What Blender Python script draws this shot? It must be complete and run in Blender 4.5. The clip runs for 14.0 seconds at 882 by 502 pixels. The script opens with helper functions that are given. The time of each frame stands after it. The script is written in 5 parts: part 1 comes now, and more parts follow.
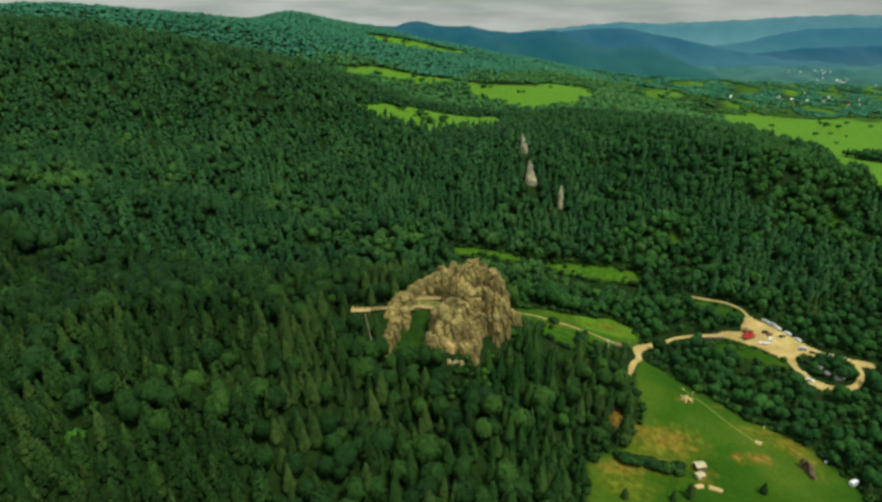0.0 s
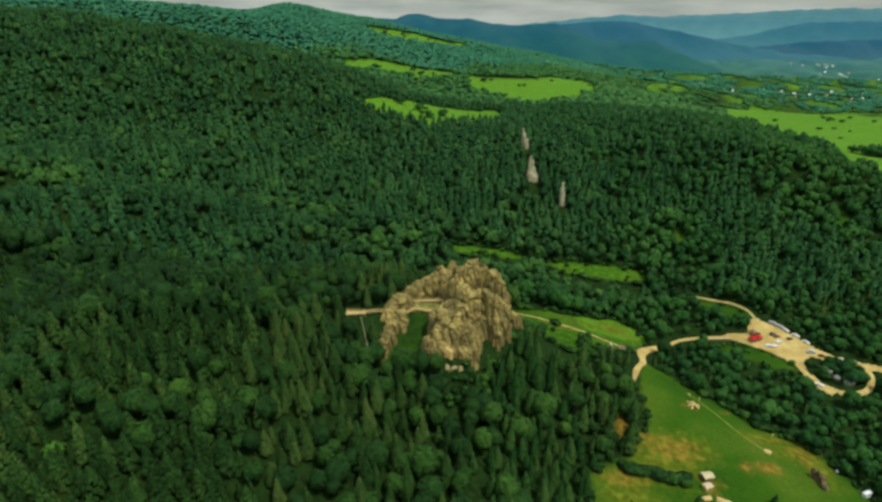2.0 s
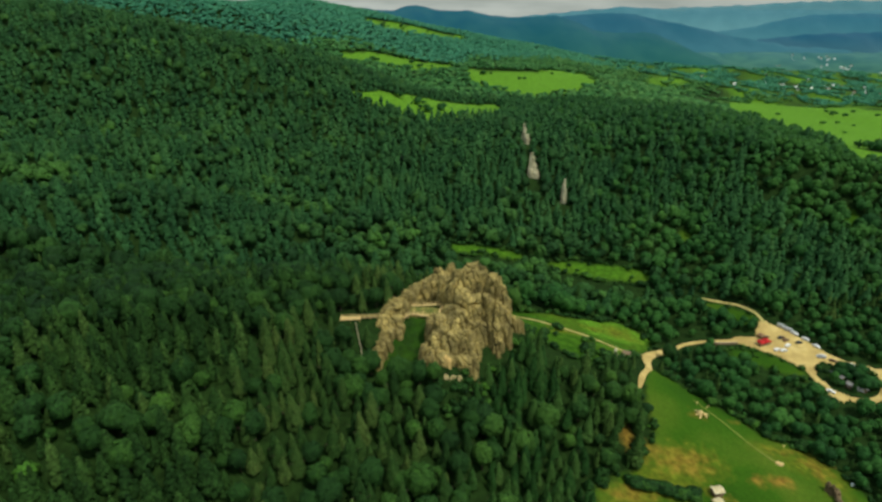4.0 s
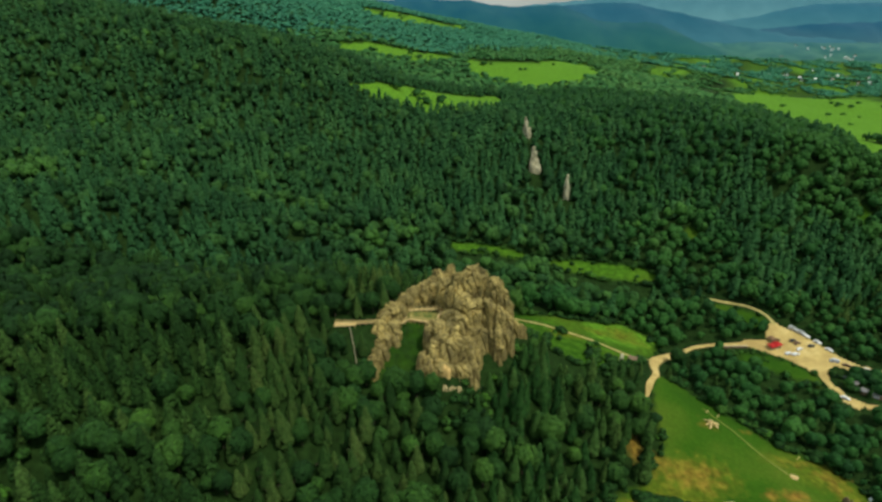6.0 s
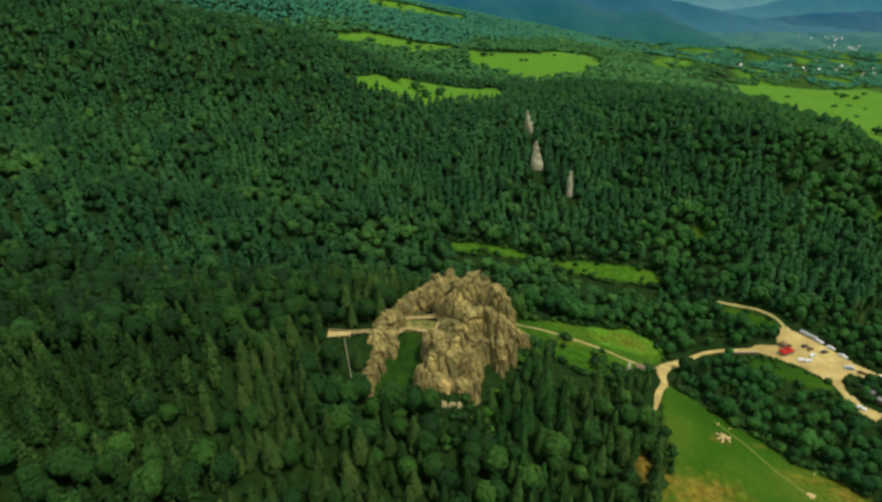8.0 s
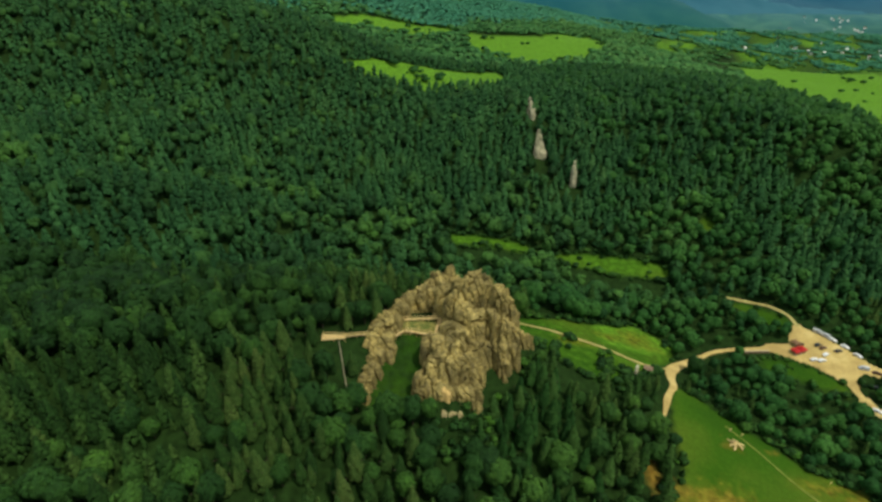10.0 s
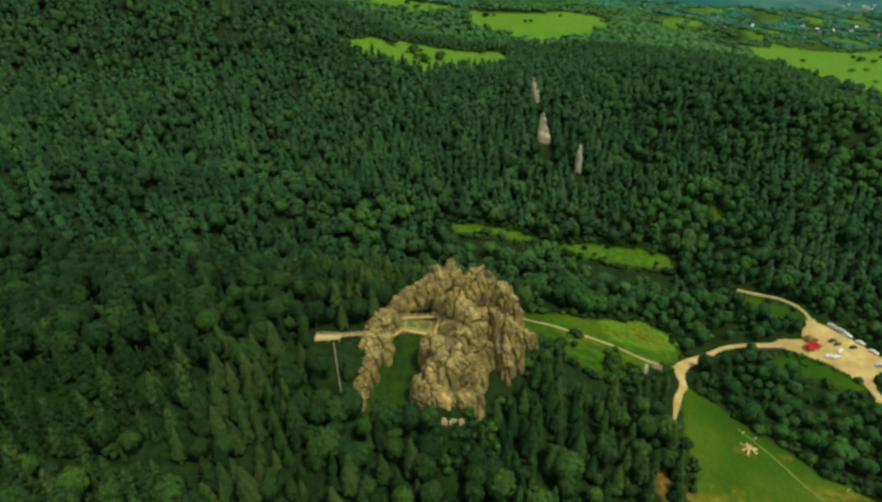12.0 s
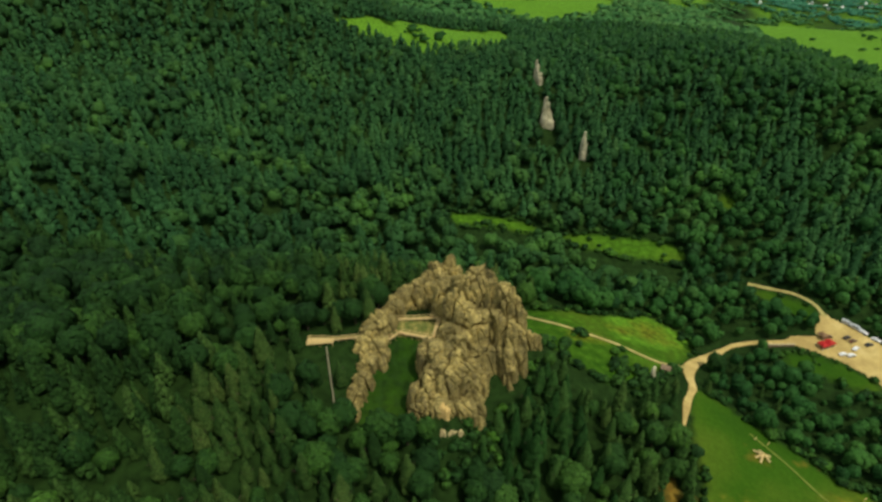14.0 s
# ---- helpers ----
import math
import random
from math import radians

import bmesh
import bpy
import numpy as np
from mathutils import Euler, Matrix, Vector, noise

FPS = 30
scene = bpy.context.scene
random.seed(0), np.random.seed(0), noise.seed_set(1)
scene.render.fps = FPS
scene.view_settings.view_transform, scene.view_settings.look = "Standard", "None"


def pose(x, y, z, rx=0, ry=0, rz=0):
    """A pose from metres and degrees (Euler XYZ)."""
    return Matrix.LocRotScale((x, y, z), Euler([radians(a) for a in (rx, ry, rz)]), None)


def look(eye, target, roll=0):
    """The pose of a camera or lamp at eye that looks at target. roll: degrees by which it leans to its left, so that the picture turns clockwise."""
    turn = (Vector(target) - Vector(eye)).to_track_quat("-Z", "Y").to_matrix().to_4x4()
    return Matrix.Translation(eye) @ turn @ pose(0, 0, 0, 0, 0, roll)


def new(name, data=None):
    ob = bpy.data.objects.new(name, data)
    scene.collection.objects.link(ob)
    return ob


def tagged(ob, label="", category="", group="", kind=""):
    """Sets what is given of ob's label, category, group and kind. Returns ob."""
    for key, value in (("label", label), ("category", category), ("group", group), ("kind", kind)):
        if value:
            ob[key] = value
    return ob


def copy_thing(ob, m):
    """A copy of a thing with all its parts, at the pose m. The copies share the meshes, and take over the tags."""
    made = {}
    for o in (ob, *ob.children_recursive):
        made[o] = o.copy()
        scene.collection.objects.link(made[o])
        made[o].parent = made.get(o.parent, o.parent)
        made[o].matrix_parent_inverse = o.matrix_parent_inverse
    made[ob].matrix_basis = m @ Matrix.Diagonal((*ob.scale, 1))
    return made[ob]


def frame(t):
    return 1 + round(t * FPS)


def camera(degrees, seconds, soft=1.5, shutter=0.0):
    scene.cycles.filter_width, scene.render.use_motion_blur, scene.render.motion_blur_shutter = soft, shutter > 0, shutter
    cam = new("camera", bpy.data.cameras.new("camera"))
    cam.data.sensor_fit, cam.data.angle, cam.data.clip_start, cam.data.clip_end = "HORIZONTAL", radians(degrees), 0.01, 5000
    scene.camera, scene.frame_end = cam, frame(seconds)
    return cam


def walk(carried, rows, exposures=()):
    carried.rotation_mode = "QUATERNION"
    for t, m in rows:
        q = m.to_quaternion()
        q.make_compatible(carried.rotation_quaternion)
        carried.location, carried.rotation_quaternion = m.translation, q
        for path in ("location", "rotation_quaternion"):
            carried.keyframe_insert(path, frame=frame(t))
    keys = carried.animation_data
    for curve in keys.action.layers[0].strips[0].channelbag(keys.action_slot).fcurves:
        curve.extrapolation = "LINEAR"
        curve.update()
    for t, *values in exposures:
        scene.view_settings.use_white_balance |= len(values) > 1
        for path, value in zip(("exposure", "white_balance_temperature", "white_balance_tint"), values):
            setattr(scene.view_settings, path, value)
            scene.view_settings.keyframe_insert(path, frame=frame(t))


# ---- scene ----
cam = camera(80.0, 14.0, soft=2.85)
# seconds, x, y, z in metres, yaw, pitch, roll in degrees
ROWS = [
    (0, 0, 0, 200, -0, -22.865, 0),
    (0.5, 0.11, 2.57, 199.86, -0.014, -23.035, -0.038),
    (1, 0.24, 5.16, 199.71, -0.024, -23.202, -0.077),
    (1.5, 0.4, 7.86, 199.54, -0.007, -23.375, -0.102),
    (2, 0.58, 10.68, 199.34, 0.001, -23.538, -0.12),
    (2.5, 0.65, 13.63, 199.27, -0.028, -23.676, -0.149),
    (3, 0.74, 16.77, 199.18, -0.057, -23.859, -0.168),
    (5.5, 1.43, 33.51, 198.87, -0.119, -24.972, -0.17),
    (6, 1.55, 36.91, 198.86, -0.115, -25.222, -0.151),
    (6.5, 1.69, 40.39, 198.92, -0.126, -25.464, -0.138),
    (7, 1.81, 44, 199.05, -0.132, -25.702, -0.128),
    (7.5, 1.94, 47.7, 199.27, -0.144, -25.933, -0.13),
    (8, 1.96, 51.42, 199.55, -0.158, -26.209, -0.127),
    (10.5, 1.77, 69.24, 199.15, -0.238, -28.391, -0.149),
    (11, 1.76, 72.85, 198.99, -0.219, -28.918, -0.154),
    (11.5, 1.86, 76.52, 198.86, -0.203, -29.466, -0.177),
    (12, 1.92, 80.16, 198.73, -0.185, -30.032, -0.181),
    (12.5, 2.02, 83.74, 198.65, -0.192, -30.588, -0.157),
    (13, 2.22, 87.33, 198.57, -0.215, -31.12, -0.129),
    (13.5, 2.44, 90.91, 198.45, -0.202, -31.618, -0.109),
    (14, 2.7, 94.45, 198.36, -0.184, -32.095, -0.092),
]
walk(cam, [(t, pose(x, y, z, 90 + pitch, roll, yaw)) for t, x, y, z, yaw, pitch, roll in ROWS], [(0, 0.06, 6250, 4.0), (6, 0.03, 6200, 4.5), (10.5, 0.0, 6400, 5.5), (14, -0.05, 6500, 6.0)])

# ---- world, sun ----
SUN_EL, SUN_AZ = 63.0, 128.0  # height over the horizon; compass bearing clockwise from +y
world = bpy.data.worlds.new("world")
scene.world = world
world.use_nodes = True
wn = world.node_tree.nodes
wl = world.node_tree.links
wn.clear()
sky = wn.new("ShaderNodeTexSky")
sky.sky_type = "NISHITA"
sky.sun_disc = False
sky.sun_elevation, sky.sun_rotation = radians(SUN_EL), radians(SUN_AZ)
sky.air_density, sky.dust_density, sky.ozone_density = 1.0, 4.0, 1.0
veil = wn.new("ShaderNodeMixRGB")
veil.inputs[0].default_value = 0.75
veil.inputs[2].default_value = (4.7, 5.3, 5.2, 1)
wl.new(sky.outputs[0], veil.inputs[1])
where = wn.new("ShaderNodeTexCoord")
up = wn.new("ShaderNodeSeparateXYZ")
wl.new(where.outputs["Generated"], up.inputs[0])
flat = wn.new("ShaderNodeMapping")
flat.inputs["Scale"].default_value = (3, 3, 22)
wl.new(where.outputs["Generated"], flat.inputs["Vector"])
clouds = wn.new("ShaderNodeTexNoise")
clouds.inputs["Scale"].default_value, clouds.inputs["Detail"].default_value = 1.5, 5
wl.new(flat.outputs[0], clouds.inputs["Vector"])
height = wn.new("ShaderNodeMath")
height.operation = "MULTIPLY_ADD"
height.inputs[1].default_value = 0.35
wl.new(clouds.outputs["Fac"], height.inputs[0])
wl.new(up.outputs[2], height.inputs[2])
cover = wn.new("ShaderNodeValToRGB")  # pale rim on the horizon, a grey cloud bank over it, brighter overcast above
cover.color_ramp.elements[0].position, cover.color_ramp.elements[0].color = 0.16, (0.88, 0.90, 0.81, 1)
cover.color_ramp.elements[1].position, cover.color_ramp.elements[1].color = 0.5, (0.90, 1.0, 0.99, 1)
cover.color_ramp.elements.new(0.24).color = (0.56, 0.60, 0.54, 1)
wl.new(height.outputs[0], cover.inputs[0])
lift = wn.new("ShaderNodeVectorMath")
lift.operation = "SCALE"
lift.inputs[3].default_value = 5.7
wl.new(cover.outputs[0], lift.inputs[0])
wl.new(lift.outputs[0], veil.inputs[2])
bg = wn.new("ShaderNodeBackground")
bg.inputs[1].default_value = 0.122
wl.new(veil.outputs[0], bg.inputs[0])
wl.new(bg.outputs[0], wn.new("ShaderNodeOutputWorld").inputs[0])
sun = new("sun", bpy.data.lights.new("sun", "SUN"))
sun.data.energy, sun.data.angle, sun.data.color = 2.5, radians(5), (1.0, 0.93, 0.80)
a, e = radians(SUN_AZ), radians(SUN_EL)
sun.matrix_world = look((math.sin(a) * math.cos(e) * 500, math.cos(a) * math.cos(e) * 500, math.sin(e) * 500), (0, 0, 0))

# ---- materials ----


def material(name, stops, scale=1.0, detail=6.0, rough=0.85, bump=0.3, bump_scale=None, fine=0.0, tint="", spread=0.5, gloss=0.25, speckle=0.4):
    """Two scales of noise between the colours of stops; tint: 'random' or 'attribute' shifts each object's or tree's shade."""
    m = bpy.data.materials.new(name)
    m.use_nodes = True
    n, l = m.node_tree.nodes, m.node_tree.links
    p = n["Principled BSDF"]
    p.inputs["Roughness"].default_value = rough
    p.inputs["Specular IOR Level"].default_value = gloss
    geo = n.new("ShaderNodeNewGeometry")
    big = n.new("ShaderNodeTexNoise")
    big.inputs["Scale"].default_value, big.inputs["Detail"].default_value = scale, detail
    l.new(geo.outputs["Position"], big.inputs["Vector"])
    ramp = n.new("ShaderNodeValToRGB")
    while len(ramp.color_ramp.elements) < len(stops):
        ramp.color_ramp.elements.new(0.5)
    for el, (at, col) in zip(ramp.color_ramp.elements, stops):
        el.position, el.color = at, (*col, 1)
    value = big.outputs["Fac"]
    if tint:
        if tint == "random":
            src = n.new("ShaderNodeObjectInfo").outputs["Random"]
        else:
            at = n.new("ShaderNodeAttribute")
            at.attribute_name = "tint"
            src = at.outputs["Fac"]
        mix = n.new("ShaderNodeMix")
        mix.inputs[0].default_value = spread
        l.new(value, mix.inputs[2])
        l.new(src, mix.inputs[3])
        value = mix.outputs[0]
    l.new(value, ramp.inputs[0])
    colour = ramp.outputs[0]
    if fine:
        small = n.new("ShaderNodeTexNoise")
        small.inputs["Scale"].default_value, small.inputs["Detail"].default_value = scale * fine, 3
        l.new(geo.outputs["Position"], small.inputs["Vector"])
        rg = n.new("ShaderNodeMapRange")
        rg.inputs[1].default_value, rg.inputs[2].default_value = 0.3, 0.7
        rg.inputs[3].default_value, rg.inputs[4].default_value = 1 - speckle, 1 + speckle
        l.new(small.outputs["Fac"], rg.inputs[0])
        mul = n.new("ShaderNodeVectorMath")
        mul.operation = "MULTIPLY"
        l.new(colour, mul.inputs[0])
        l.new(rg.outputs[0], mul.inputs[1])
        colour = mul.outputs[0]
    l.new(colour, p.inputs["Base Color"])
    if bump:
        bn = n.new("ShaderNodeTexNoise")
        bn.inputs["Scale"].default_value, bn.inputs["Detail"].default_value = bump_scale or scale * 4, 5
        l.new(geo.outputs["Position"], bn.inputs["Vector"])
        b = n.new("ShaderNodeBump")
        b.inputs["Strength"].default_value, b.inputs["Distance"].default_value = bump, 0.5
        l.new(bn.outputs["Fac"], b.inputs["Height"])
        l.new(b.outputs[0], p.inputs["Normal"])
    return m


FIR = [(0.2, (0.010, 0.030, 0.006)), (0.45, (0.021, 0.054, 0.010)), (0.68, (0.043, 0.080, 0.016)), (0.9, (0.070, 0.102, 0.023))]
LEAF = [(0.2, (0.008, 0.028, 0.006)), (0.5, (0.016, 0.051, 0.009)), (0.75, (0.033, 0.086, 0.012)), (0.95, (0.058, 0.160, 0.014))]
SLOPE = [(0.2, (0.010, 0.039, 0.009)), (0.5, (0.019, 0.069, 0.012)), (0.75, (0.035, 0.102, 0.016)), (0.95, (0.064, 0.155, 0.021))]
m_fir = material("fir_needles", [(a, tuple(1.05 * v for v in c)) for a, c in FIR], 0.5, rough=0.8, bump=0.9, bump_scale=3, fine=4, tint="random", spread=0.5, gloss=0.08, speckle=0.65)
m_leaf = material("broad_leaves", [(a, tuple(1.0 * v for v in c)) for a, c in LEAF], 0.5, rough=0.7, bump=0.9, bump_scale=3, fine=4, tint="random", spread=0.45, gloss=0.1, speckle=0.65)
# brighter FIR and LEAF, lighting the dark eastern slope by colour; also fresh patches
m_fir_lifted = material("brightened_fir_needles", [(a, tuple(k * v for k, v in zip((0.9, 1.12, 1.1), c))) for a, c in FIR], 0.5, rough=0.8, bump=0.9, bump_scale=3, fine=4, tint="random", spread=0.5, gloss=0.08, speckle=0.65)
m_leaf_lifted = material("brightened_fresh_leaves", [(a, tuple(k * v for k, v in zip((1.3, 1.2, 1.2), c))) for a, c in LEAF], 0.5, rough=0.7, bump=0.9, bump_scale=3, fine=4, tint="random", spread=0.5, gloss=0.1, speckle=0.65)
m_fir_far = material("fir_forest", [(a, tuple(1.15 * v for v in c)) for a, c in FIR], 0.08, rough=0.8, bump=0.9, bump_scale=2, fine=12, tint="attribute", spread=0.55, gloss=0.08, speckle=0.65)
m_leaf_far = material("broadleaf_forest", LEAF, 0.08, rough=0.7, bump=0.9, bump_scale=2, fine=12, tint="attribute", spread=0.7, gloss=0.1, speckle=0.65)
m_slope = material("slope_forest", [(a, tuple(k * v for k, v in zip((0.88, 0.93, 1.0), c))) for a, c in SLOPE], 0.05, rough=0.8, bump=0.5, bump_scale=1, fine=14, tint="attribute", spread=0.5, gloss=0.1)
# spruce and western broadleaf slopes: lightened and blued, haze put into the colour
m_fir_slope = material("hazed_spruce_slope", [(0.2, (0.014, 0.049, 0.016)), (0.45, (0.023, 0.074, 0.022)), (0.68, (0.035, 0.100, 0.028)), (0.9, (0.056, 0.127, 0.035))], 0.05, rough=0.85, bump=0.5, bump_scale=1, fine=14, tint="attribute", spread=0.5, gloss=0.08)
m_leaf_slope = material("hazed_broadleaf_slope", [(a, tuple(k * v for k, v in zip((1.25, 1.25, 1.6), c))) for a, c in LEAF], 0.08, rough=0.75, bump=0.5, bump_scale=2, fine=12, tint="attribute", spread=0.5, gloss=0.1)
# both far woods carry distance haze in their base colours
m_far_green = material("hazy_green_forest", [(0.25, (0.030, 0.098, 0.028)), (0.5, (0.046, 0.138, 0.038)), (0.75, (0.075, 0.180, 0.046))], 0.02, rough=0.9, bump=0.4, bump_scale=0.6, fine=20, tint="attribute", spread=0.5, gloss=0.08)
m_far = material("haze_tinted_forest", [(0.25, (0.034, 0.136, 0.078)), (0.5, (0.045, 0.172, 0.094)), (0.75, (0.064, 0.208, 0.104))], 0.02, rough=0.9, bump=0.4, bump_scale=0.6, fine=20, tint="attribute", spread=0.35, gloss=0.08)
m_bark = material("bark", [(0.3, (0.05, 0.035, 0.025)), (0.7, (0.11, 0.08, 0.055))], 3, rough=0.9)
m_rock = material("sandstone", [(0.28, (0.115, 0.097, 0.034)), (0.42, (0.206, 0.163, 0.053)), (0.56, (0.290, 0.228, 0.073)), (0.72, (0.465, 0.358, 0.114))], 0.11, detail=9, rough=0.92, bump=0.7, bump_scale=0.9, fine=8)


def streaks(m, colour, amount):
    """Dark upright weathering streaks on a rock, which also put the shade of fissures into its colour."""
    n, l = m.node_tree.nodes, m.node_tree.links
    p = n["Principled BSDF"]
    under = p.inputs["Base Color"].links[0].from_socket
    fit = n.new("ShaderNodeMapping")
    fit.inputs["Scale"].default_value = (0.75, 0.75, 0.07)
    l.new(n.new("ShaderNodeNewGeometry").outputs["Position"], fit.inputs["Vector"])
    nz = n.new("ShaderNodeTexNoise")
    nz.inputs["Scale"].default_value, nz.inputs["Detail"].default_value = 1.0, 6
    l.new(fit.outputs[0], nz.inputs["Vector"])
    rg = n.new("ShaderNodeMapRange")
    rg.inputs[1].default_value, rg.inputs[2].default_value, rg.inputs[4].default_value = 0.5, 0.66, amount
    l.new(nz.outputs["Fac"], rg.inputs[0])
    mix = n.new("ShaderNodeMixRGB")
    mix.inputs[2].default_value = (*colour, 1)
    l.new(rg.outputs[0], mix.inputs[0])
    l.new(under, mix.inputs[1])
    l.new(mix.outputs[0], p.inputs["Base Color"])


streaks(m_rock, (0.085, 0.068, 0.038), 0.5)
m_rock_pale = material("pale_sandstone", [(0.3, (0.27, 0.25, 0.15)), (0.7, (0.58, 0.53, 0.34))], 0.3, detail=8, rough=0.92, bump=0.8, bump_scale=1.0, fine=6)
m_rock_worn = material("broken_sandstone", [(0.3, (0.300, 0.235, 0.104)), (0.7, (0.520, 0.420, 0.200))], 0.6, detail=8, rough=0.92, bump=0.8, bump_scale=1.0, fine=6)
m_rock_patch = material("orange_sandstone", [(0.3, (0.46, 0.31, 0.10)), (0.7, (0.64, 0.45, 0.17))], 0.5, detail=8, rough=0.92, bump=0.6, bump_scale=1.5, fine=5, speckle=0.2)
m_rock_dark = material("brown_rock", [(0.3, (0.09, 0.060, 0.028)), (0.7, (0.24, 0.17, 0.09))], 0.5, detail=8, rough=0.92, bump=0.8, bump_scale=1.5, fine=5)
m_dirt = material("sandy_dirt", [(0.3, (0.370, 0.262, 0.090)), (0.55, (0.495, 0.365, 0.128)), (0.75, (0.590, 0.455, 0.185))], 0.12, rough=0.95, bump=0.2, bump_scale=2, fine=9, gloss=0.1, speckle=0.15)
m_track = material("trodden_grass", [(0.3, (0.10, 0.15, 0.02)), (0.7, (0.22, 0.23, 0.05))], 0.4, rough=0.95, bump=0.2, bump_scale=3, fine=5, gloss=0.05, speckle=0.2)
m_gravel = material("pale_gravel", [(0.3, (0.342, 0.279, 0.090)), (0.7, (0.494, 0.410, 0.152))], 0.3, rough=0.95, bump=0.2, bump_scale=3, fine=6, gloss=0.1, speckle=0.2)
m_wood = material("pale_timber", [(0.3, (0.56, 0.40, 0.15)), (0.7, (0.72, 0.54, 0.24))], 1.5, rough=0.8, bump=0.2)
m_rail = material("grey_timber", [(0.3, (0.22, 0.20, 0.12)), (0.7, (0.36, 0.32, 0.20))], 1.5, rough=0.85, bump=0.2)
m_old_wood = material("weathered_timber", [(0.3, (0.13, 0.085, 0.05)), (0.7, (0.26, 0.18, 0.11))], 1.5, rough=0.85, bump=0.2)


def plain(name, low, high, rough, scale=2.0, metal=0.0):
    m = material(name, [(0.35, low), (0.65, high)], scale, rough=rough, bump=0.05)
    m.node_tree.nodes["Principled BSDF"].inputs["Metallic"].default_value = metal
    return m


m_white = plain("white_paint", (0.72, 0.72, 0.70), (0.80, 0.80, 0.78), 0.4)
m_dark = plain("dark_grey_paint", (0.025, 0.027, 0.03), (0.045, 0.047, 0.05), 0.3)
m_brown = plain("brown_paint", (0.11, 0.06, 0.03), (0.16, 0.09, 0.05), 0.35)
m_silver = plain("silver_paint", (0.52, 0.53, 0.54), (0.62, 0.63, 0.64), 0.35, metal=0.3)
m_red = plain("red_lens", (0.45, 0.02, 0.02), (0.55, 0.03, 0.02), 0.3)
m_red_cloth = plain("red_cloth", (0.36, 0.012, 0.012), (0.50, 0.025, 0.02), 0.8)
m_brown_cloth = plain("brown_cloth", (0.16, 0.09, 0.045), (0.24, 0.14, 0.07), 0.85)
m_grey_roof = plain("grey_roofing", (0.11, 0.105, 0.10), (0.24, 0.23, 0.22), 0.7, 0.8)
m_cream = plain("cream_sheeting", (0.46, 0.38, 0.20), (0.58, 0.50, 0.30), 0.65, 0.8)
m_glass = plain("dark_glass", (0.01, 0.012, 0.014), (0.02, 0.022, 0.025), 0.08)
m_tyre = plain("tyre_rubber", (0.015, 0.015, 0.015), (0.03, 0.03, 0.03), 0.9)

# ---- the lie of the land ----
BASE = (-10.8, -0.0101, -0.0213)  # height at the origin, slope to the east, slope to the north
HILLS = [  # middle x, y, height, half widths, turn in degrees
    (-576, 803, 191.8, 553, 218, -9),
    (-87, 237, 43.1, 122, 94, -5),
    (5, 274, 27.0, 73, 38, -29),
    (269, 560, 46.0, 203, 153, -95),
    (49, 537, 38.0, 93, 137, -21),
    (-234, 389, 43.2, 52, 128, -75),
    (-273, 503, 28.2, 185, 57, 9),
    (-326, 1954, 224.3, 993, 750, -8),
    (-213, 1136, 60.1, 143, 325, 6),
    (451, 740, 62.4, 348, 898, 31),
    (-1324, 491, 280.8, 253, 948, 70),
    (84, 288, 14.4, 121, 38, -57),
    (379, 452, 28.2, 146, 51, 150),
    (1208, 2523, 49.7, 1223, 207, 18),
    (-2193, 2924, 238.3, 1385, 2985, -4),
    (-978, 1327, 149.4, 719, 299, 0),
    (-79, 1409, -44.2, 255, 688, -42),
    (874, 1613, -27.4, 897, 110, 15),
    (-11, 279, -7.5, 16, 16, 0),
    (-850, 1300, -17.0, 380, 330, 0),
    (5, 214, 15.0, 15, 9.5, 0),
    (-485, 1850, 20.0, 100, 220, 0),
    (10, 1950, -31.0, 250, 330, 0),
    (-690, 800, -13.0, 190, 250, 0),
]


def ground(x, y):
    """Height of the ground, for numbers or arrays."""
    x, y = np.asarray(x, float), np.asarray(y, float)
    z = BASE[0] + BASE[1] * x + BASE[2] * y
    for hx, hy, h, rx, ry, turn in HILLS:
        c, s = math.cos(radians(turn)), math.sin(radians(turn))
        u, w = (x - hx) * c + (y - hy) * s, -(x - hx) * s + (y - hy) * c
        z = z + h * np.exp(-((u / rx) ** 2) - (w / ry) ** 2)
    z = z + 0.5 * np.sin(x / 9.0 + 1.3 * np.sin(y / 14.0)) * np.sin(y / 11.0 + np.sin(x / 17.0))
    far = np.clip((np.hypot(x, y) - 900) / 900, 0, 1)
    return z + far * 0.35 * (14 * np.sin(x / 150 + 2 * np.sin(y / 410)) * np.sin(y / 190 + np.sin(x / 270)) + 6 * np.sin(x / 61 + y / 83))


def inside(poly, x, y):
    """Signed distance to a polygon's edge, positive within, for arrays."""
    x, y = np.asarray(x, float), np.asarray(y, float)
    odd, near = np.zeros(x.shape, bool), np.full(x.shape, 1e9)
    for (ax, ay), (bx, by) in zip(poly, poly[1:] + poly[:1]):
        k = np.clip(((x - ax) * (bx - ax) + (y - ay) * (by - ay)) / ((bx - ax) ** 2 + (by - ay) ** 2), 0, 1)
        near = np.minimum(near, np.hypot(x - ax - k * (bx - ax), y - ay - k * (by - ay)))
        odd ^= ((ay > y) != (by > y)) & (x < (bx - ax) * (y - ay) / (by - ay + 1e-12) + ax)
    return np.where(odd, near, -near)


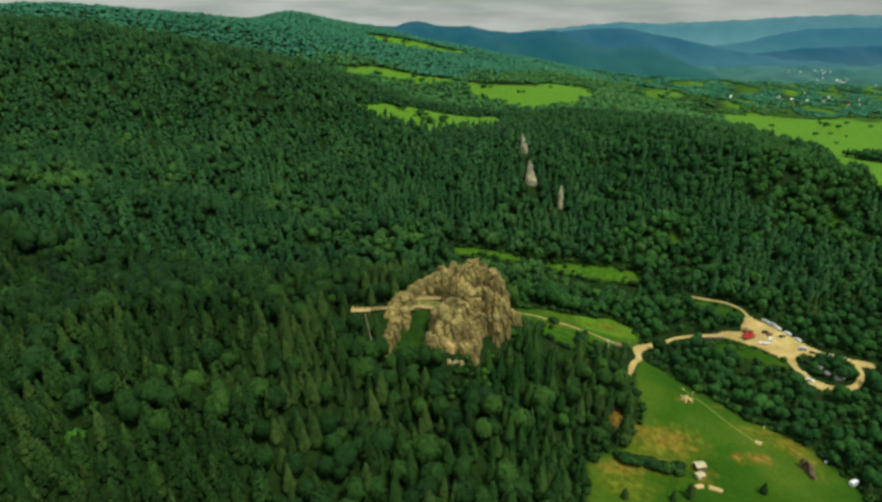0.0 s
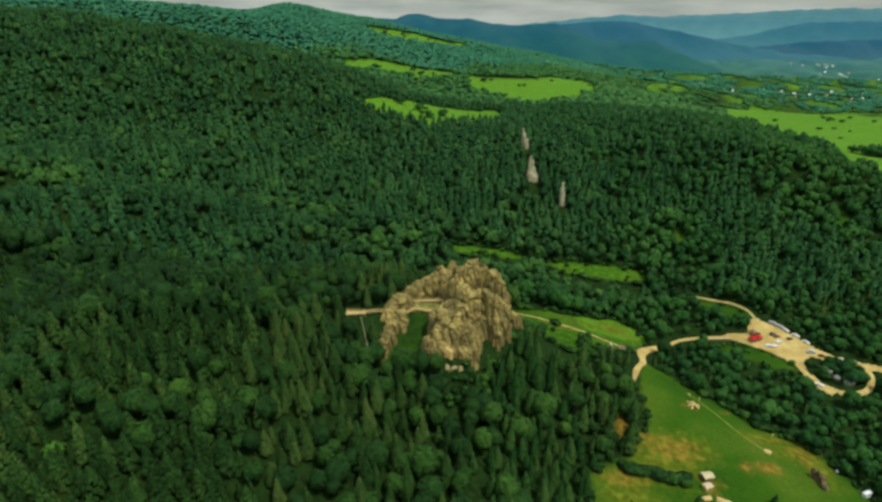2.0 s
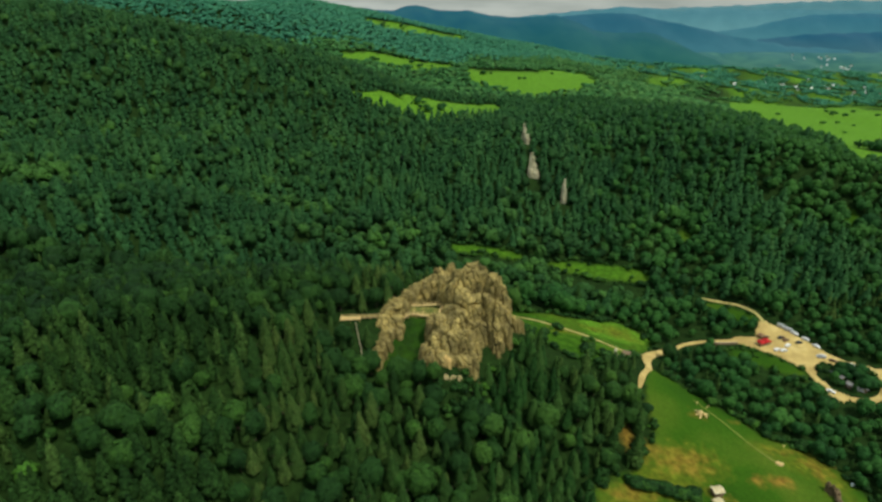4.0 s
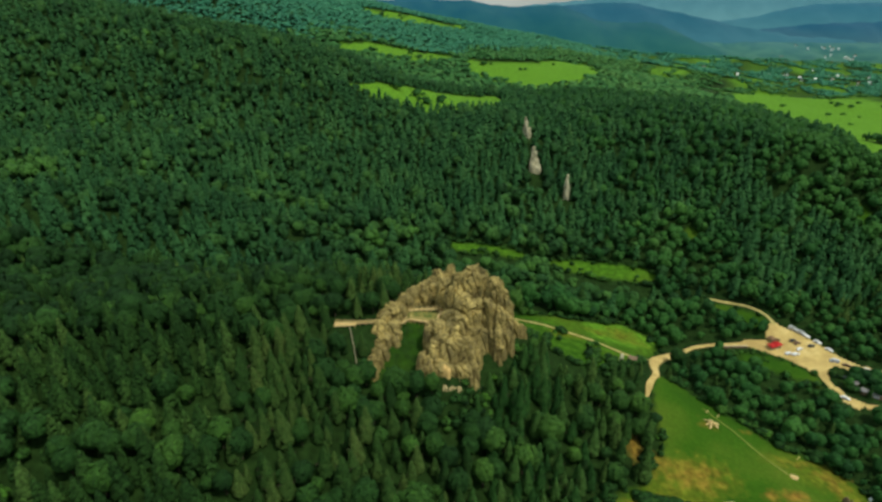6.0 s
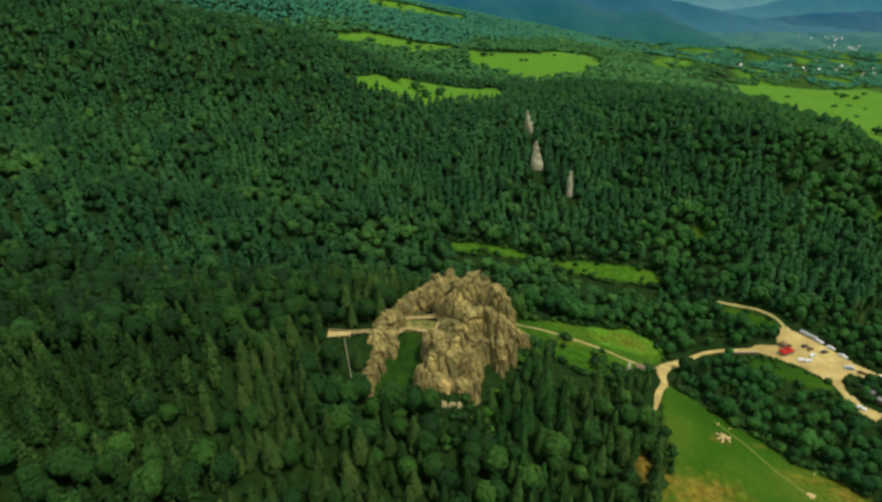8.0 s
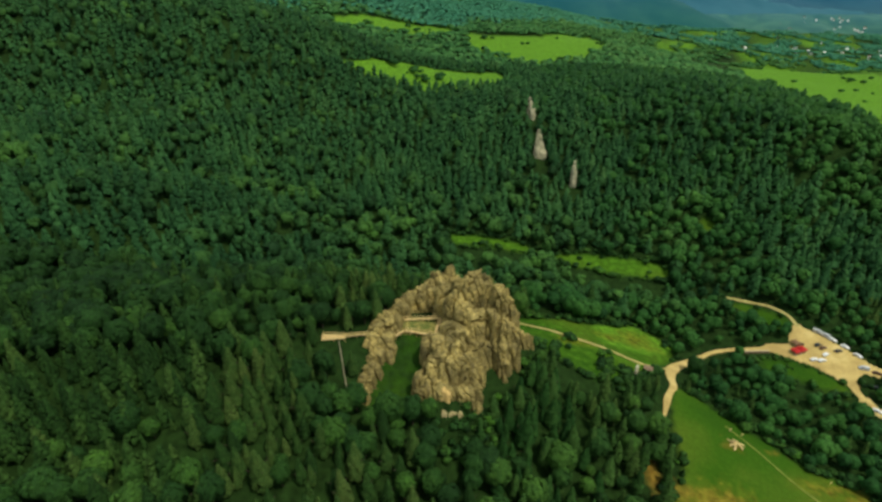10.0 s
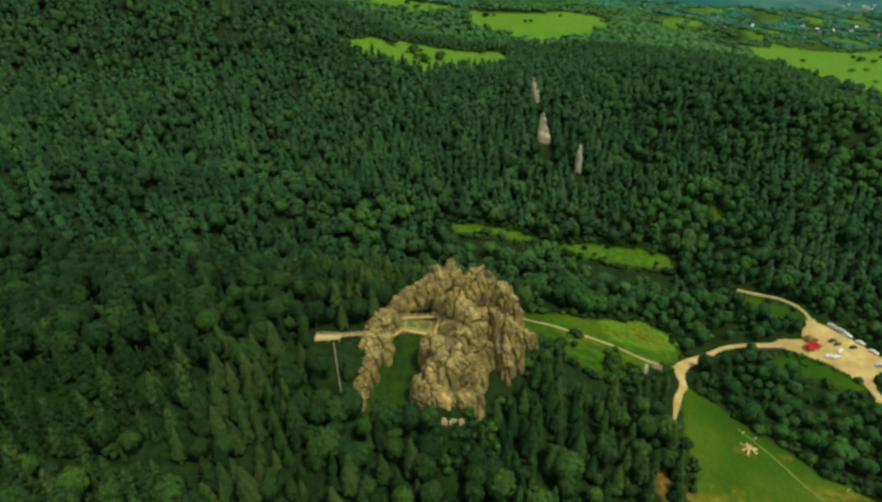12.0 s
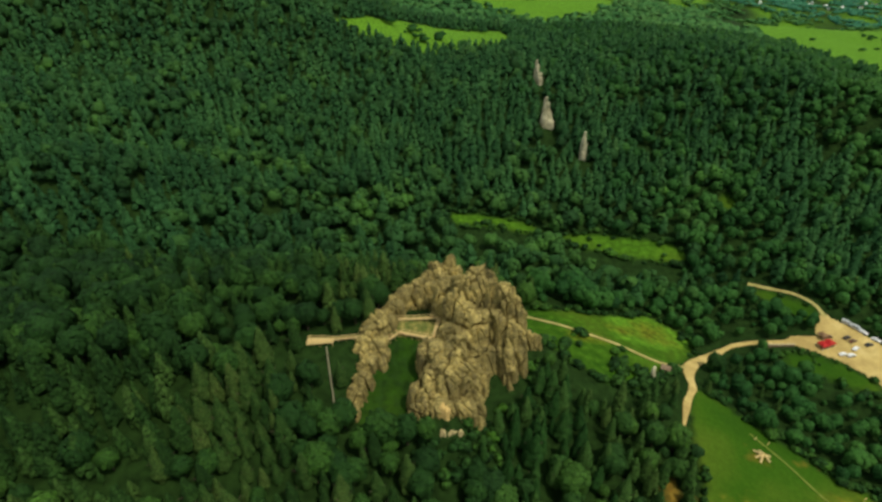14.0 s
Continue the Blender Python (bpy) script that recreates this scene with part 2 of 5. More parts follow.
def along(line, x, y):
    """Distance to a line of points, for arrays."""
    near = np.full(np.shape(x), 1e9)
    for (ax, ay, *_), (bx, by, *_) in zip(line, line[1:]):
        k = np.clip(((x - ax) * (bx - ax) + (y - ay) * (by - ay)) / ((bx - ax) ** 2 + (by - ay) ** 2), 0, 1)
        near = np.minimum(near, np.hypot(x - ax - k * (bx - ax), y - ay - k * (by - ay)))
    return near


def waves(x, y, size, seed=0.0):
    """A cheap smooth noise of about -1 to 1."""
    u, w = np.asarray(x) / size + seed, np.asarray(y) / size - 1.7 * seed
    return 0.5 * np.sin(u * 2.1 + 1.9 * np.sin(w * 1.3 + seed)) + 0.5 * np.sin(w * 2.3 + 1.7 * np.sin(u * 1.1 - seed)) * np.cos(u * 0.7 - w * 0.4)


MEADOW = [(117, 264), (128, 256), (136, 248), (147, 237), (158, 224), (178, 213), (185, 203), (188, 190), (190, 178), (182, 150), (60, 150), (66, 182), (80, 190), (88, 194), (94, 203), (103, 213), (106, 236)]
GLADE = [(95, 313), (118, 322), (131, 312), (133, 303), (115, 293), (92, 292)]
BANK = [(38, 301), (44, 306), (69, 309), (86, 310), (105, 318), (125, 316), (135, 305), (131, 292), (119, 281), (113, 277), (87, 254), (70, 258), (58, 268), (44, 278)]
STRIP = [(9, 411), (37, 409), (66, 404), (73, 399), (60, 396.5), (35, 398), (12, 402)]
LOW_STRIP = [(84, 397), (107, 398), (132, 394), (150, 387), (162, 377), (155, 370), (130, 376), (105, 384), (87, 389)]
TERRACE = [(-16, 266), (3, 267), (2, 247), (-6, 222), (-27, 217), (-20, 234), (-17, 248)]
PLATEAU = [(-105, 713), (-19, 798), (80, 886), (96, 790), (60, 708), (13, 680), (-17, 682), (-61, 690)]
LONG_FIELD = [(66, 1248), (121, 1223), (223, 1236), (409, 1559), (336, 1190), (240, 1025), (158, 990), (109, 1050), (67, 1115)]
LONG_STRIP = [(-199, 1110), (-107, 1274), (23, 1363), (31, 1225), (-53, 1190), (-165, 1082)]
HIGH_FIELD = [(-225, 1721), (-150, 1798), (-46, 1927), (81, 1965), (72, 1877), (-42, 1751), (-139, 1662), (-188, 1633)]
EAST_MEADOW = [(689, 1314), (979, 1700), (1200, 1500), (1400, 1400), (1400, 1150), (978, 1150), (713, 820), (520, 690), (490, 768), (540, 988)]
NEAR_EAST = [(514, 690), (560, 668), (600, 640), (510, 560), (425, 468), (392, 436), (384, 446), (395, 475), (452, 575)]
LOT = [(190, 307), (203, 308), (213, 321), (216, 322), (221, 316), (232, 302), (239, 288), (246, 282), (257, 277), (267, 271), (265, 267), (250, 273), (237, 279), (229, 283), (222, 277), (220, 270), (223, 260), (228, 254), (221, 250), (215, 261), (217, 277), (206, 291), (192, 300)]
LOT_BANK = [(181, 297), (196, 294), (206, 288), (215, 275), (213, 268), (201, 274), (194, 280), (185, 283), (179, 289)]
LANE_BANK = [(182, 346), (202, 337), (211, 327), (212, 320), (209, 316), (201, 321), (195, 328), (188, 337)]
ISLAND = [(233, 278), (248, 272), (250, 263), (245, 257), (239, 257), (235, 264), (231, 270)]
# road points carry their own width
ROAD = [(102.6, 238, 1.0), (105.9, 244.4, 2.4), (109.1, 250.5, 3.2), (113.6, 257, 2.6), (117.6, 263, 3.8), (119.6, 271.4, 4.4), (124.8, 280.4, 5.6), (133, 288, 4.8), (141, 293, 3.8), (149, 297.7, 2.6), (156.5, 301.7, 2.4), (165, 303.5, 2.4), (172, 303.8, 2.3), (181, 303.3, 2.4), (188, 303.4, 4.2), (195, 304.5, 6.5)]
PATH = [(44, 300), (52, 296.5), (63, 293), (76, 288), (89, 283), (101, 277.5), (112, 276), (121, 278)]
LOOP = [(226, 252), (236, 251), (246, 255), (253, 263), (255.5, 270), (254, 276)]
FAR_ROAD = [(186, 348), (201, 341), (208, 337), (214, 329), (215, 319)]
TRACK = [(133, 240), (139, 230.5), (144.5, 221), (150, 211.5), (156, 202)]
CRAG = [(-6, 212), (20, 214), (25, 230), (38, 236), (42, 262), (26, 272), (12, 305), (-2, 303), (-4, 291), (-15, 288), (-24, 264), (-29, 216), (-20, 216), (-8, 216)]
STAIRS = [(-49, 248), (-41, 247), (-33, 213)]
BOARDS = [(-40, 249.5), (-25, 252.5)]

FIELDS = [MEADOW, GLADE, BANK, STRIP, LOW_STRIP, LOT_BANK, LANE_BANK, PLATEAU, LONG_FIELD, LONG_STRIP, HIGH_FIELD, EAST_MEADOW, NEAR_EAST]
CLEARINGS = [(201, 418, 5), (330, 418, 5)]  # x, y, radius


def openness(x, y):
    """How far inside open grass a spot lies, in metres; below zero: wood."""
    d = np.full(np.shape(x), -1e9)
    for f in FIELDS:
        d = np.maximum(d, inside(f, x, y))
    for cx, cy, r in CLEARINGS:
        d = np.maximum(d, r - np.hypot(x - cx, 0.7 * (y - cy)))
    ragged = np.clip((np.hypot(x, y) - 480) / 300, 0, 1)
    return d + ragged * (6 + 6 * waves(x, y, 34, 2.0) + 4 * waves(x, y, 12, 5.0)) + 0.8 * waves(x, y, 5, 3.0)


# ---- ground sheet ----
def steps(lo, hi, step, ends, grow):
    mid = list(np.arange(lo, hi + step, step))
    d, at = step, mid[-1]
    while at < ends[1]:
        d *= grow
        at += d
        mid.append(min(at, ends[1]))
    d, at = step, mid[0]
    while at > ends[0]:
        d *= grow
        at -= d
        mid.insert(0, max(at, ends[0]))
    return np.array(mid)


def sheet(name, gx, gy, z, mat):
    X, Y = np.meshgrid(gx, gy)
    verts = np.stack([X.ravel(), Y.ravel(), z(X, Y).ravel()], 1)
    w = len(gx)
    i = (np.arange(len(gy) - 1)[:, None] * w + np.arange(w - 1)).ravel()
    me = bpy.data.meshes.new(name)
    me.from_pydata(verts.tolist(), [], np.stack([i, i + 1, i + w + 1, i + w], 1).tolist())
    me.shade_smooth()
    me.materials.append(mat)
    return new(name, me), X.ravel(), Y.ravel()


def ground_material():
    """Grass where the attribute 'grass' is set, leaf litter under the wood with tree shade darkened in, bare soil where
    'soil' is set.
    """
    m = material("turf", [(0.32, (0.020, 0.064, 0.004)), (0.5, (0.035, 0.090, 0.005)), (0.64, (0.065, 0.113, 0.009)), (0.78, (0.118, 0.126, 0.016))], 0.022, detail=7, rough=0.9, bump=0.25, bump_scale=1.5, fine=30, gloss=0.05, speckle=0.14)
    n, l = m.node_tree.nodes, m.node_tree.links
    p = n["Principled BSDF"]
    turf = p.inputs["Base Color"].links[0].from_socket
    # the wood tone is litter darkened to carry the shade between trees
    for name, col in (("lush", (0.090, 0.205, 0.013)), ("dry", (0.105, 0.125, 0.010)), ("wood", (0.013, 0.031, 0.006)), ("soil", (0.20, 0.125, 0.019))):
        at = n.new("ShaderNodeAttribute")
        at.attribute_name = name
        nz = n.new("ShaderNodeTexNoise")
        nz.inputs["Scale"].default_value = 0.25
        add = n.new("ShaderNodeMath")
        add.operation = "ADD"
        l.new(at.outputs["Fac"], add.inputs[0])
        sub = n.new("ShaderNodeMath")
        sub.operation = "MULTIPLY_ADD"
        sub.inputs[1].default_value, sub.inputs[2].default_value = 0.9, -0.45
        l.new(n.new("ShaderNodeNewGeometry").outputs["Position"], nz.inputs["Vector"])
        l.new(nz.outputs["Fac"], sub.inputs[0])
        l.new(sub.outputs[0], add.inputs[1])
        rg = n.new("ShaderNodeMapRange")
        rg.inputs[1].default_value, rg.inputs[2].default_value = 0.22, 0.85
        l.new(add.outputs[0], rg.inputs[0])
        mix = n.new("ShaderNodeMixRGB")
        own = n.new("ShaderNodeTexNoise")
        own.inputs["Scale"].default_value, own.inputs["Detail"].default_value = 0.35, 6
        l.new(add.inputs[1].links[0].from_node.inputs[0].links[0].from_node.inputs["Vector"].links[0].from_socket, own.inputs["Vector"])
        shade = n.new("ShaderNodeValToRGB")
        shade.color_ramp.elements[0].position, shade.color_ramp.elements[0].color = 0.3, (*[q * 0.55 for q in col], 1)
        shade.color_ramp.elements[1].position, shade.color_ramp.elements[1].color = 0.7, (*[q * 1.5 for q in col], 1)
        l.new(own.outputs["Fac"], shade.inputs[0])
        l.new(shade.outputs[0], mix.inputs[2])
        l.new(rg.outputs[0], mix.inputs[0])
        l.new(turf, mix.inputs[1])
        turf = mix.outputs[0]
    l.new(turf, p.inputs["Base Color"])
    return m


gx, gy = steps(-420, 420, 4, (-4600, 4600), 1.09), steps(100, 650, 4, (-2500, 4650), 1.07)
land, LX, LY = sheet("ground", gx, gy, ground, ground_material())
tagged(land, "green hilly ground under forest and mown meadows", "ground", kind="structure")
SOIL = [(111, 199, 15, 7, 0.85), (98, 203, 8, 5, 0.9), (140, 191, 5, 3, 1.1), (151.5, 191.5, 7, 3.5, 1.2), (88, 211, 4, 8, 1.1), (80, 182, 14, 3.5, 0.95), (130, 228, 5, 3.5, 0.9), (176, 204, 7, 10, 0.75), (119, 181, 6, 7, 0.8), (165, 211, 12, 3.5, 0.7), (150, 228, 7, 2.5, 0.5)]
DRY = [(114, 309, 15, 8), (96, 301, 10, 6), (120, 299, 9, 5), (172, 205, 16, 9), (112, 198, 20, 11), (82, 181, 18, 6), (112, 303, 14, 10), (100, 190, 18, 12), (178, 200, 9, 18), (160, 212, 14, 5), (75, 286, 14, 5), (80, 172, 16, 8)]
open_by = openness(LX, LY)
soil = np.zeros(len(LX))
for sx, sy, rx, ry, share in SOIL:
    soil = np.maximum(soil, share * np.exp(-(((LX - sx) / rx) ** 2) - ((LY - sy) / ry) ** 2))
dry = np.zeros(len(LX))
for sx, sy, rx, ry in DRY:
    dry = np.maximum(dry, 0.85 * np.exp(-(((LX - sx) / rx) ** 2) - ((LY - sy) / ry) ** 2))
lush = np.where((np.hypot(LX, LY) > 600) | (inside(GLADE, LX, LY) > -3), 0.85, 0.0)
for spot in (STRIP, LOW_STRIP, BANK):
    lush = np.maximum(lush, np.where(inside(spot, LX, LY) > -2, np.where(LY > 330, 0.45, 0.3), 0))
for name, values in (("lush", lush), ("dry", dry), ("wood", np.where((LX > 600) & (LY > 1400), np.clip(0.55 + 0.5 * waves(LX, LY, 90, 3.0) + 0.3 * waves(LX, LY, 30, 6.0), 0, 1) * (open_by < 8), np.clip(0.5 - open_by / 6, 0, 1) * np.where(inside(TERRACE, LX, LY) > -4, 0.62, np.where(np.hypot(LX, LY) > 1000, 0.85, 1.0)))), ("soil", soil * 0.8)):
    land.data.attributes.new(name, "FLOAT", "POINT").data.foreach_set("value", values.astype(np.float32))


def mesh_of(name, verts, faces, mat, smooth=False):
    me = bpy.data.meshes.new(name)
    me.from_pydata([tuple(v) for v in verts], [], faces)
    me.materials.append(mat)
    if smooth:
        me.shade_smooth()
    return me


def part(name, bm, mat, parent, label="", smooth=False):
    """Links a bmesh, or a finished mesh, as one part under its thing."""
    if isinstance(bm, bmesh.types.BMesh):
        me = bpy.data.meshes.new(name)
        bm.to_mesh(me)
        bm.free()
        me.materials.append(mat)
        if smooth:
            me.shade_smooth()
    else:
        me = bm
    ob = new(name, me)
    ob.parent = parent
    if label:
        ob["label"] = label
    return ob


def thing(name, label, category, at=(0, 0, 0), turn=0.0, group=""):
    ob = new(name)
    ob.empty_display_size = 0.5
    ob.matrix_basis = pose(*at, 0, 0, turn)
    return tagged(ob, label, category, group)


# ---- roads, lot and paths ----
def smooth_line(line, step):
    """A Catmull-Rom line through the points, in short steps."""
    p = [Vector(q) for q in line]
    p = [2 * p[0] - p[1], *p, 2 * p[-1] - p[-2]]
    out = []
    for a, b, c, d in zip(p, p[1:], p[2:], p[3:]):
        k = max(2, int((c - b).length / step))
        for i in range(k):
            t = i / k
            out.append(0.5 * (2 * b + (c - a) * t + (2 * a - 5 * b + 4 * c - d) * t * t + (3 * b - a - 3 * c + d) * t ** 3))
    return [*out, p[-2]]


def ribbon(name, line, width, mat, lift=0.35, wobble=0.12, seed=1):
    """A road bed laid on the ground: crowned top, sides that go down into the earth."""
    rnd = random.Random(seed)
    pts = smooth_line(line, 2.0)
    verts, faces = [], []
    for i, q in enumerate(pts):
        d = (pts[min(i + 1, len(pts) - 1)] - pts[max(i - 1, 0)]).to_2d().normalized()
        side = Vector((-d.y, d.x))
        w = (q.z if len(q) > 2 else width) * (0.5 + rnd.uniform(-wobble, wobble) * 0.5)
        for k, drop in ((-1.15, -0.8), (-1, 0), (-0.4, 0.08), (0.4, 0.08), (1, 0), (1.15, -0.8)):
            v = q.to_2d() + side * (w * k)
            verts.append((v.x, v.y, float(ground(v.x, v.y)) + lift + drop))
    for i in range(len(pts) - 1):
        for k in range(5):
            a = i * 6 + k
            faces.append((a, a + 1, a + 7, a + 6))
    me = mesh_of(name, verts, faces, mat)
    return new(name, me)


for line, width, label in ((ROAD, 3.9, "sandy dirt road climbing from the meadow to the car park"), (PATH, 1.7, "narrow pale gravel footpath along the grassy bank"), (LOOP, 3.4, "dirt loop road round a clump of trees"), (FAR_ROAD, 1.9, "narrow dirt lane leaving the car park along the wood"), (TRACK, 0.95, "trodden footpath across the green meadow")):
    tagged(ribbon("road" if width > 2.5 else "path", line, width, m_dirt if width > 2 else m_gravel if width > 1 else m_track, 0.35 if width > 1 else 0.15, seed=int(width * 10)), label, "road" if width > 2.5 else "path", kind="structure")


def slab(name, poly, mat, lift=0.3, cell=3.0):
    """An uneven sheet of packed earth over a polygon of ground."""
    bm = bmesh.new()
    xs, ys = [p[0] for p in poly], [p[1] for p in poly]
    nx, ny = int((max(xs) - min(xs)) / cell) + 3, int((max(ys) - min(ys)) / cell) + 3
    grid = {}
    for i in range(nx):
        for j in range(ny):
            grid[i, j] = (min(xs) - cell + i * cell, min(ys) - cell + j * cell)
    keep = {k for k, (x, y) in grid.items() if inside(poly, x, y) > -0.5 + 0.8 * float(waves(x, y, 6.0))}
    rim = {(i + a, j + b) for i, j in keep for a in (-1, 0, 1) for b in (-1, 0, 1)} - keep
    vs = {k: bm.verts.new((*grid[k], float(ground(*grid[k])) + (lift if k in keep else -0.7))) for k in keep | {r for r in rim if r in grid}}
    for i in range(nx - 1):
        for j in range(ny - 1):
            q = [(i, j), (i + 1, j), (i + 1, j + 1), (i, j + 1)]
            if all(k in vs for k in q) and any(k in keep for k in q):
                bm.faces.new([vs[k] for k in q])
    me = bpy.data.meshes.new(name)
    bm.to_mesh(me)
    bm.free()
    me.materials.append(mat)
    me.shade_smooth()
    return new(name, me)


tagged(slab("parking_lot", LOT, m_dirt, cell=1.5), "sandy dirt car park at the wood's edge", "car park", kind="structure")

# ---- sandstone crags ----


def pillar(bm, cx, cy, z0, z1, rx, ry, turn, seed, sides=12):
    """A rough upright block for a crag's core: tapering, leaning back a little, cut off unevenly."""
    rnd = random.Random(seed)
    c, s = math.cos(radians(turn)), math.sin(radians(turn))
    lean = 0.05 * (z1 - z0)
    rings = []
    tilt = (rnd.uniform(-0.5, 0.5), rnd.uniform(-0.25, 0.25))
    wob = [rnd.uniform(0.82, 1.18) for _ in range(sides)]
    for t, w in ((0, 1.18), (0.3, 1.08), (0.6, 1.0), (0.85, 0.9), (0.96, 0.72), (1.0, 0.42)):
        ring = []
        for k in range(sides):
            a = 2 * math.pi * k / sides
            ca, sa = math.cos(a), math.sin(a)
            box = 1 / max(abs(ca), abs(sa)) ** 0.5
            x, y = ca * w * rx * box * wob[k], sa * w * ry * box * wob[k]
            z = z0 + (z1 - z0) * t + (t > 0.8) * (tilt[0] * x + tilt[1] * y) * 0.8
            ring.append(bm.verts.new((cx + x * c - y * s, cy + x * s + y * c + lean * t, z)))
        rings.append(ring)
    bm.faces.new(rings[0][::-1])
    bm.faces.new(rings[-1])
    for lo, hi in zip(rings, rings[1:]):
        for k in range(sides):
            bm.faces.new((lo[k], lo[(k + 1) % sides], hi[(k + 1) % sides], hi[k]))


def cleft(p, sx, sy, sz, skew, wide):
    """0 to 1: how deep in a crack between blocks of that size the point lies."""
    q = Vector(((p.x + skew * p.z) / sx, p.y / sy, p.z / sz))
    q += 0.35 * noise.noise_vector(q * 0.7)
    d = noise.voronoi(q)[0]
    return max(0.0, 1 - (d[1] - d[0]) / wide)


def block(p, wide, tall, skew, cut=0.5):
    """How far the joint-bounded block at the point stands proud, about -0.5 to 0.5; each block's face is cut at an angle of its own."""
    q = Vector(((p.x + skew * p.z) / wide, p.y / wide, p.z / tall))
    q += 0.25 * noise.noise_vector(q * 0.7)
    c = noise.voronoi(q)[1][0]
    a = 37.0 * c.x + 23.0 * c.y + 51.0 * c.z
    return 0.5 * math.sin(a) + cut * (q - c).dot(Vector((math.sin(1.7 * a), math.sin(2.3 * a), math.sin(3.1 * a))))


def crag(name, label, lobes, mat, seed, group="", cell=0.5, rough=1.0, melt=2):
    """A crag of one or more lobes; the blocks of each are grown together into one skin, then split by upright clefts and weathered."""
    if isinstance(lobes, list):
        return tagged(lobe(name, lobes, mat, seed, cell, rough, melt), label, "rock", group)
    rock = thing(name, label, "rock", group=group)
    for i, (part_name, blocks) in enumerate(lobes.items()):
        lobe(part_name.split("/")[0], blocks, mat, seed + 13 * i, cell, rough, melt).parent = rock
    return rock


def lobe(name, blocks, mat, seed, cell, rough, melt):
    bm = bmesh.new()
    grow = (1.08 + 0.025 * melt) if rough > 0.45 else 1.0
    for i, (x, y, top, rx, ry) in enumerate(blocks):
        low = min(float(ground(x + a, y + b)) for a in (-rx, rx) for b in (-ry, ry)) - 2.0
        pillar(bm, x, y, min(low, top - 3), top, rx * grow, ry * grow, (i * 37 + seed) % 40 - 20, seed + i)
    core = bpy.data.meshes.new(name)
    bm.to_mesh(core)
    bm.free()
    ob = new(name, core)
    mod = ob.modifiers.new("grow", "REMESH")
    mod.mode, mod.voxel_size = "VOXEL", cell
    me = bpy.data.meshes.new_from_object(ob.evaluated_get(bpy.context.evaluated_depsgraph_get()))
    ob.modifiers.clear()
    ob.data = me
    bm = bmesh.new()
    bm.from_mesh(me)
    for _ in range(melt):
        bmesh.ops.smooth_vert(bm, verts=bm.verts, factor=0.5, use_axis_x=True, use_axis_y=True, use_axis_z=True)
    bm.normal_update()
    bm.to_mesh(me)
    bm.free()
    off = Vector((seed, seed * 0.7, 0))
    moved = []
    for v in me.vertices:
        p, n = v.co + off, v.normal
        d = 0.5 * noise.noise(Vector((p.x / 7.5, p.y / 7.5, p.z / 16))) + 0.14 * noise.noise(Vector((p.x / 1.8, p.y / 1.8, p.z / 3)))
        d += 0.06 * noise.noise(p * 1.3) + 0.8 * block(p, 6.2, 22.0, 0.10, 1.2) + 0.2 * block(p, 3.2, 9.0, -0.2, 0.8)
        d -= 3.0 * cleft(p, 7.0, 7.5, 60, 0.10, 0.10) + 1.3 * cleft(p, 5.0, 5.0, 14, 0.28, 0.07) + 0.2 * cleft(p, 2.4, 2.4, 5, -0.2, 0.08) - 0.4
        moved.append(v.co + n * (d * rough))
    for v, q in zip(me.vertices, moved):
        v.co = q
    me.update()
    me.materials.clear()
    me.materials.append(mat)
    me.shade_flat()
    return ob


# x, y, top, half widths
MAIN = {
    "buttress": [(9, 259, 74.5, 3.6, 4.6), (12, 262, 78.5, 3.6, 5), (13, 254, 72, 4, 4.6), (11, 246, 66, 4.5, 5), (7.4, 249, 67, 3.4, 6)],
    "summit": [(16, 264, 81, 3.2, 5), (19.6, 264, 82, 2.6, 5), (23, 263, 81, 2.6, 5), (18, 252, 70, 4, 4.6), (23.5, 252, 71, 3.6, 4.6), (17, 244, 60, 3.6, 4), (22, 247, 60, 3.4, 3.6)],
    "buttress/2": [(28.3, 257, 79.5, 3.2, 4.4), (31.8, 258, 73, 3.4, 4.6), (35, 260, 66.5, 3.4, 4.6), (28.4, 250, 70, 3.4, 4.6), (32.5, 253.5, 66, 4, 4.4), (29, 246.5, 60, 3.6, 3.6), (29.5, 243, 53, 2.4, 2.4), (33, 248.5, 58, 2.8, 2.8)],
}
BACK = {
    "ridge": [(5, 269, 71, 4, 5), (3, 280, 65, 4.4, 6), (4.5, 290, 63.5, 4.4, 6), (9, 280, 67, 4, 6), (-2, 286, 59.5, 3.6, 4)],
    "spire": [(7.6, 302, 64.5, 2.3, 3), (10.5, 297, 61, 2.6, 4)],
    "spire/2": [(1.2, 299, 63, 2.2, 3), (4.4, 300, 61.5, 2.6, 3), (-2.5, 292, 62, 2.6, 3.4)],
    "pinnacle": [(-6.2, 277, 59.5, 0.9, 0.9)],
    "pinnacle/2": [(-3.2, 277.5, 60, 1.0, 0.9)],
    "ledge": [(1, 276.5, 60.5, 2.4, 2.4), (-2.5, 284, 63, 4, 4.6), (-7, 283, 62.5, 4, 4.4), (-11.5, 280.5, 61.8, 3.8, 4)],
}
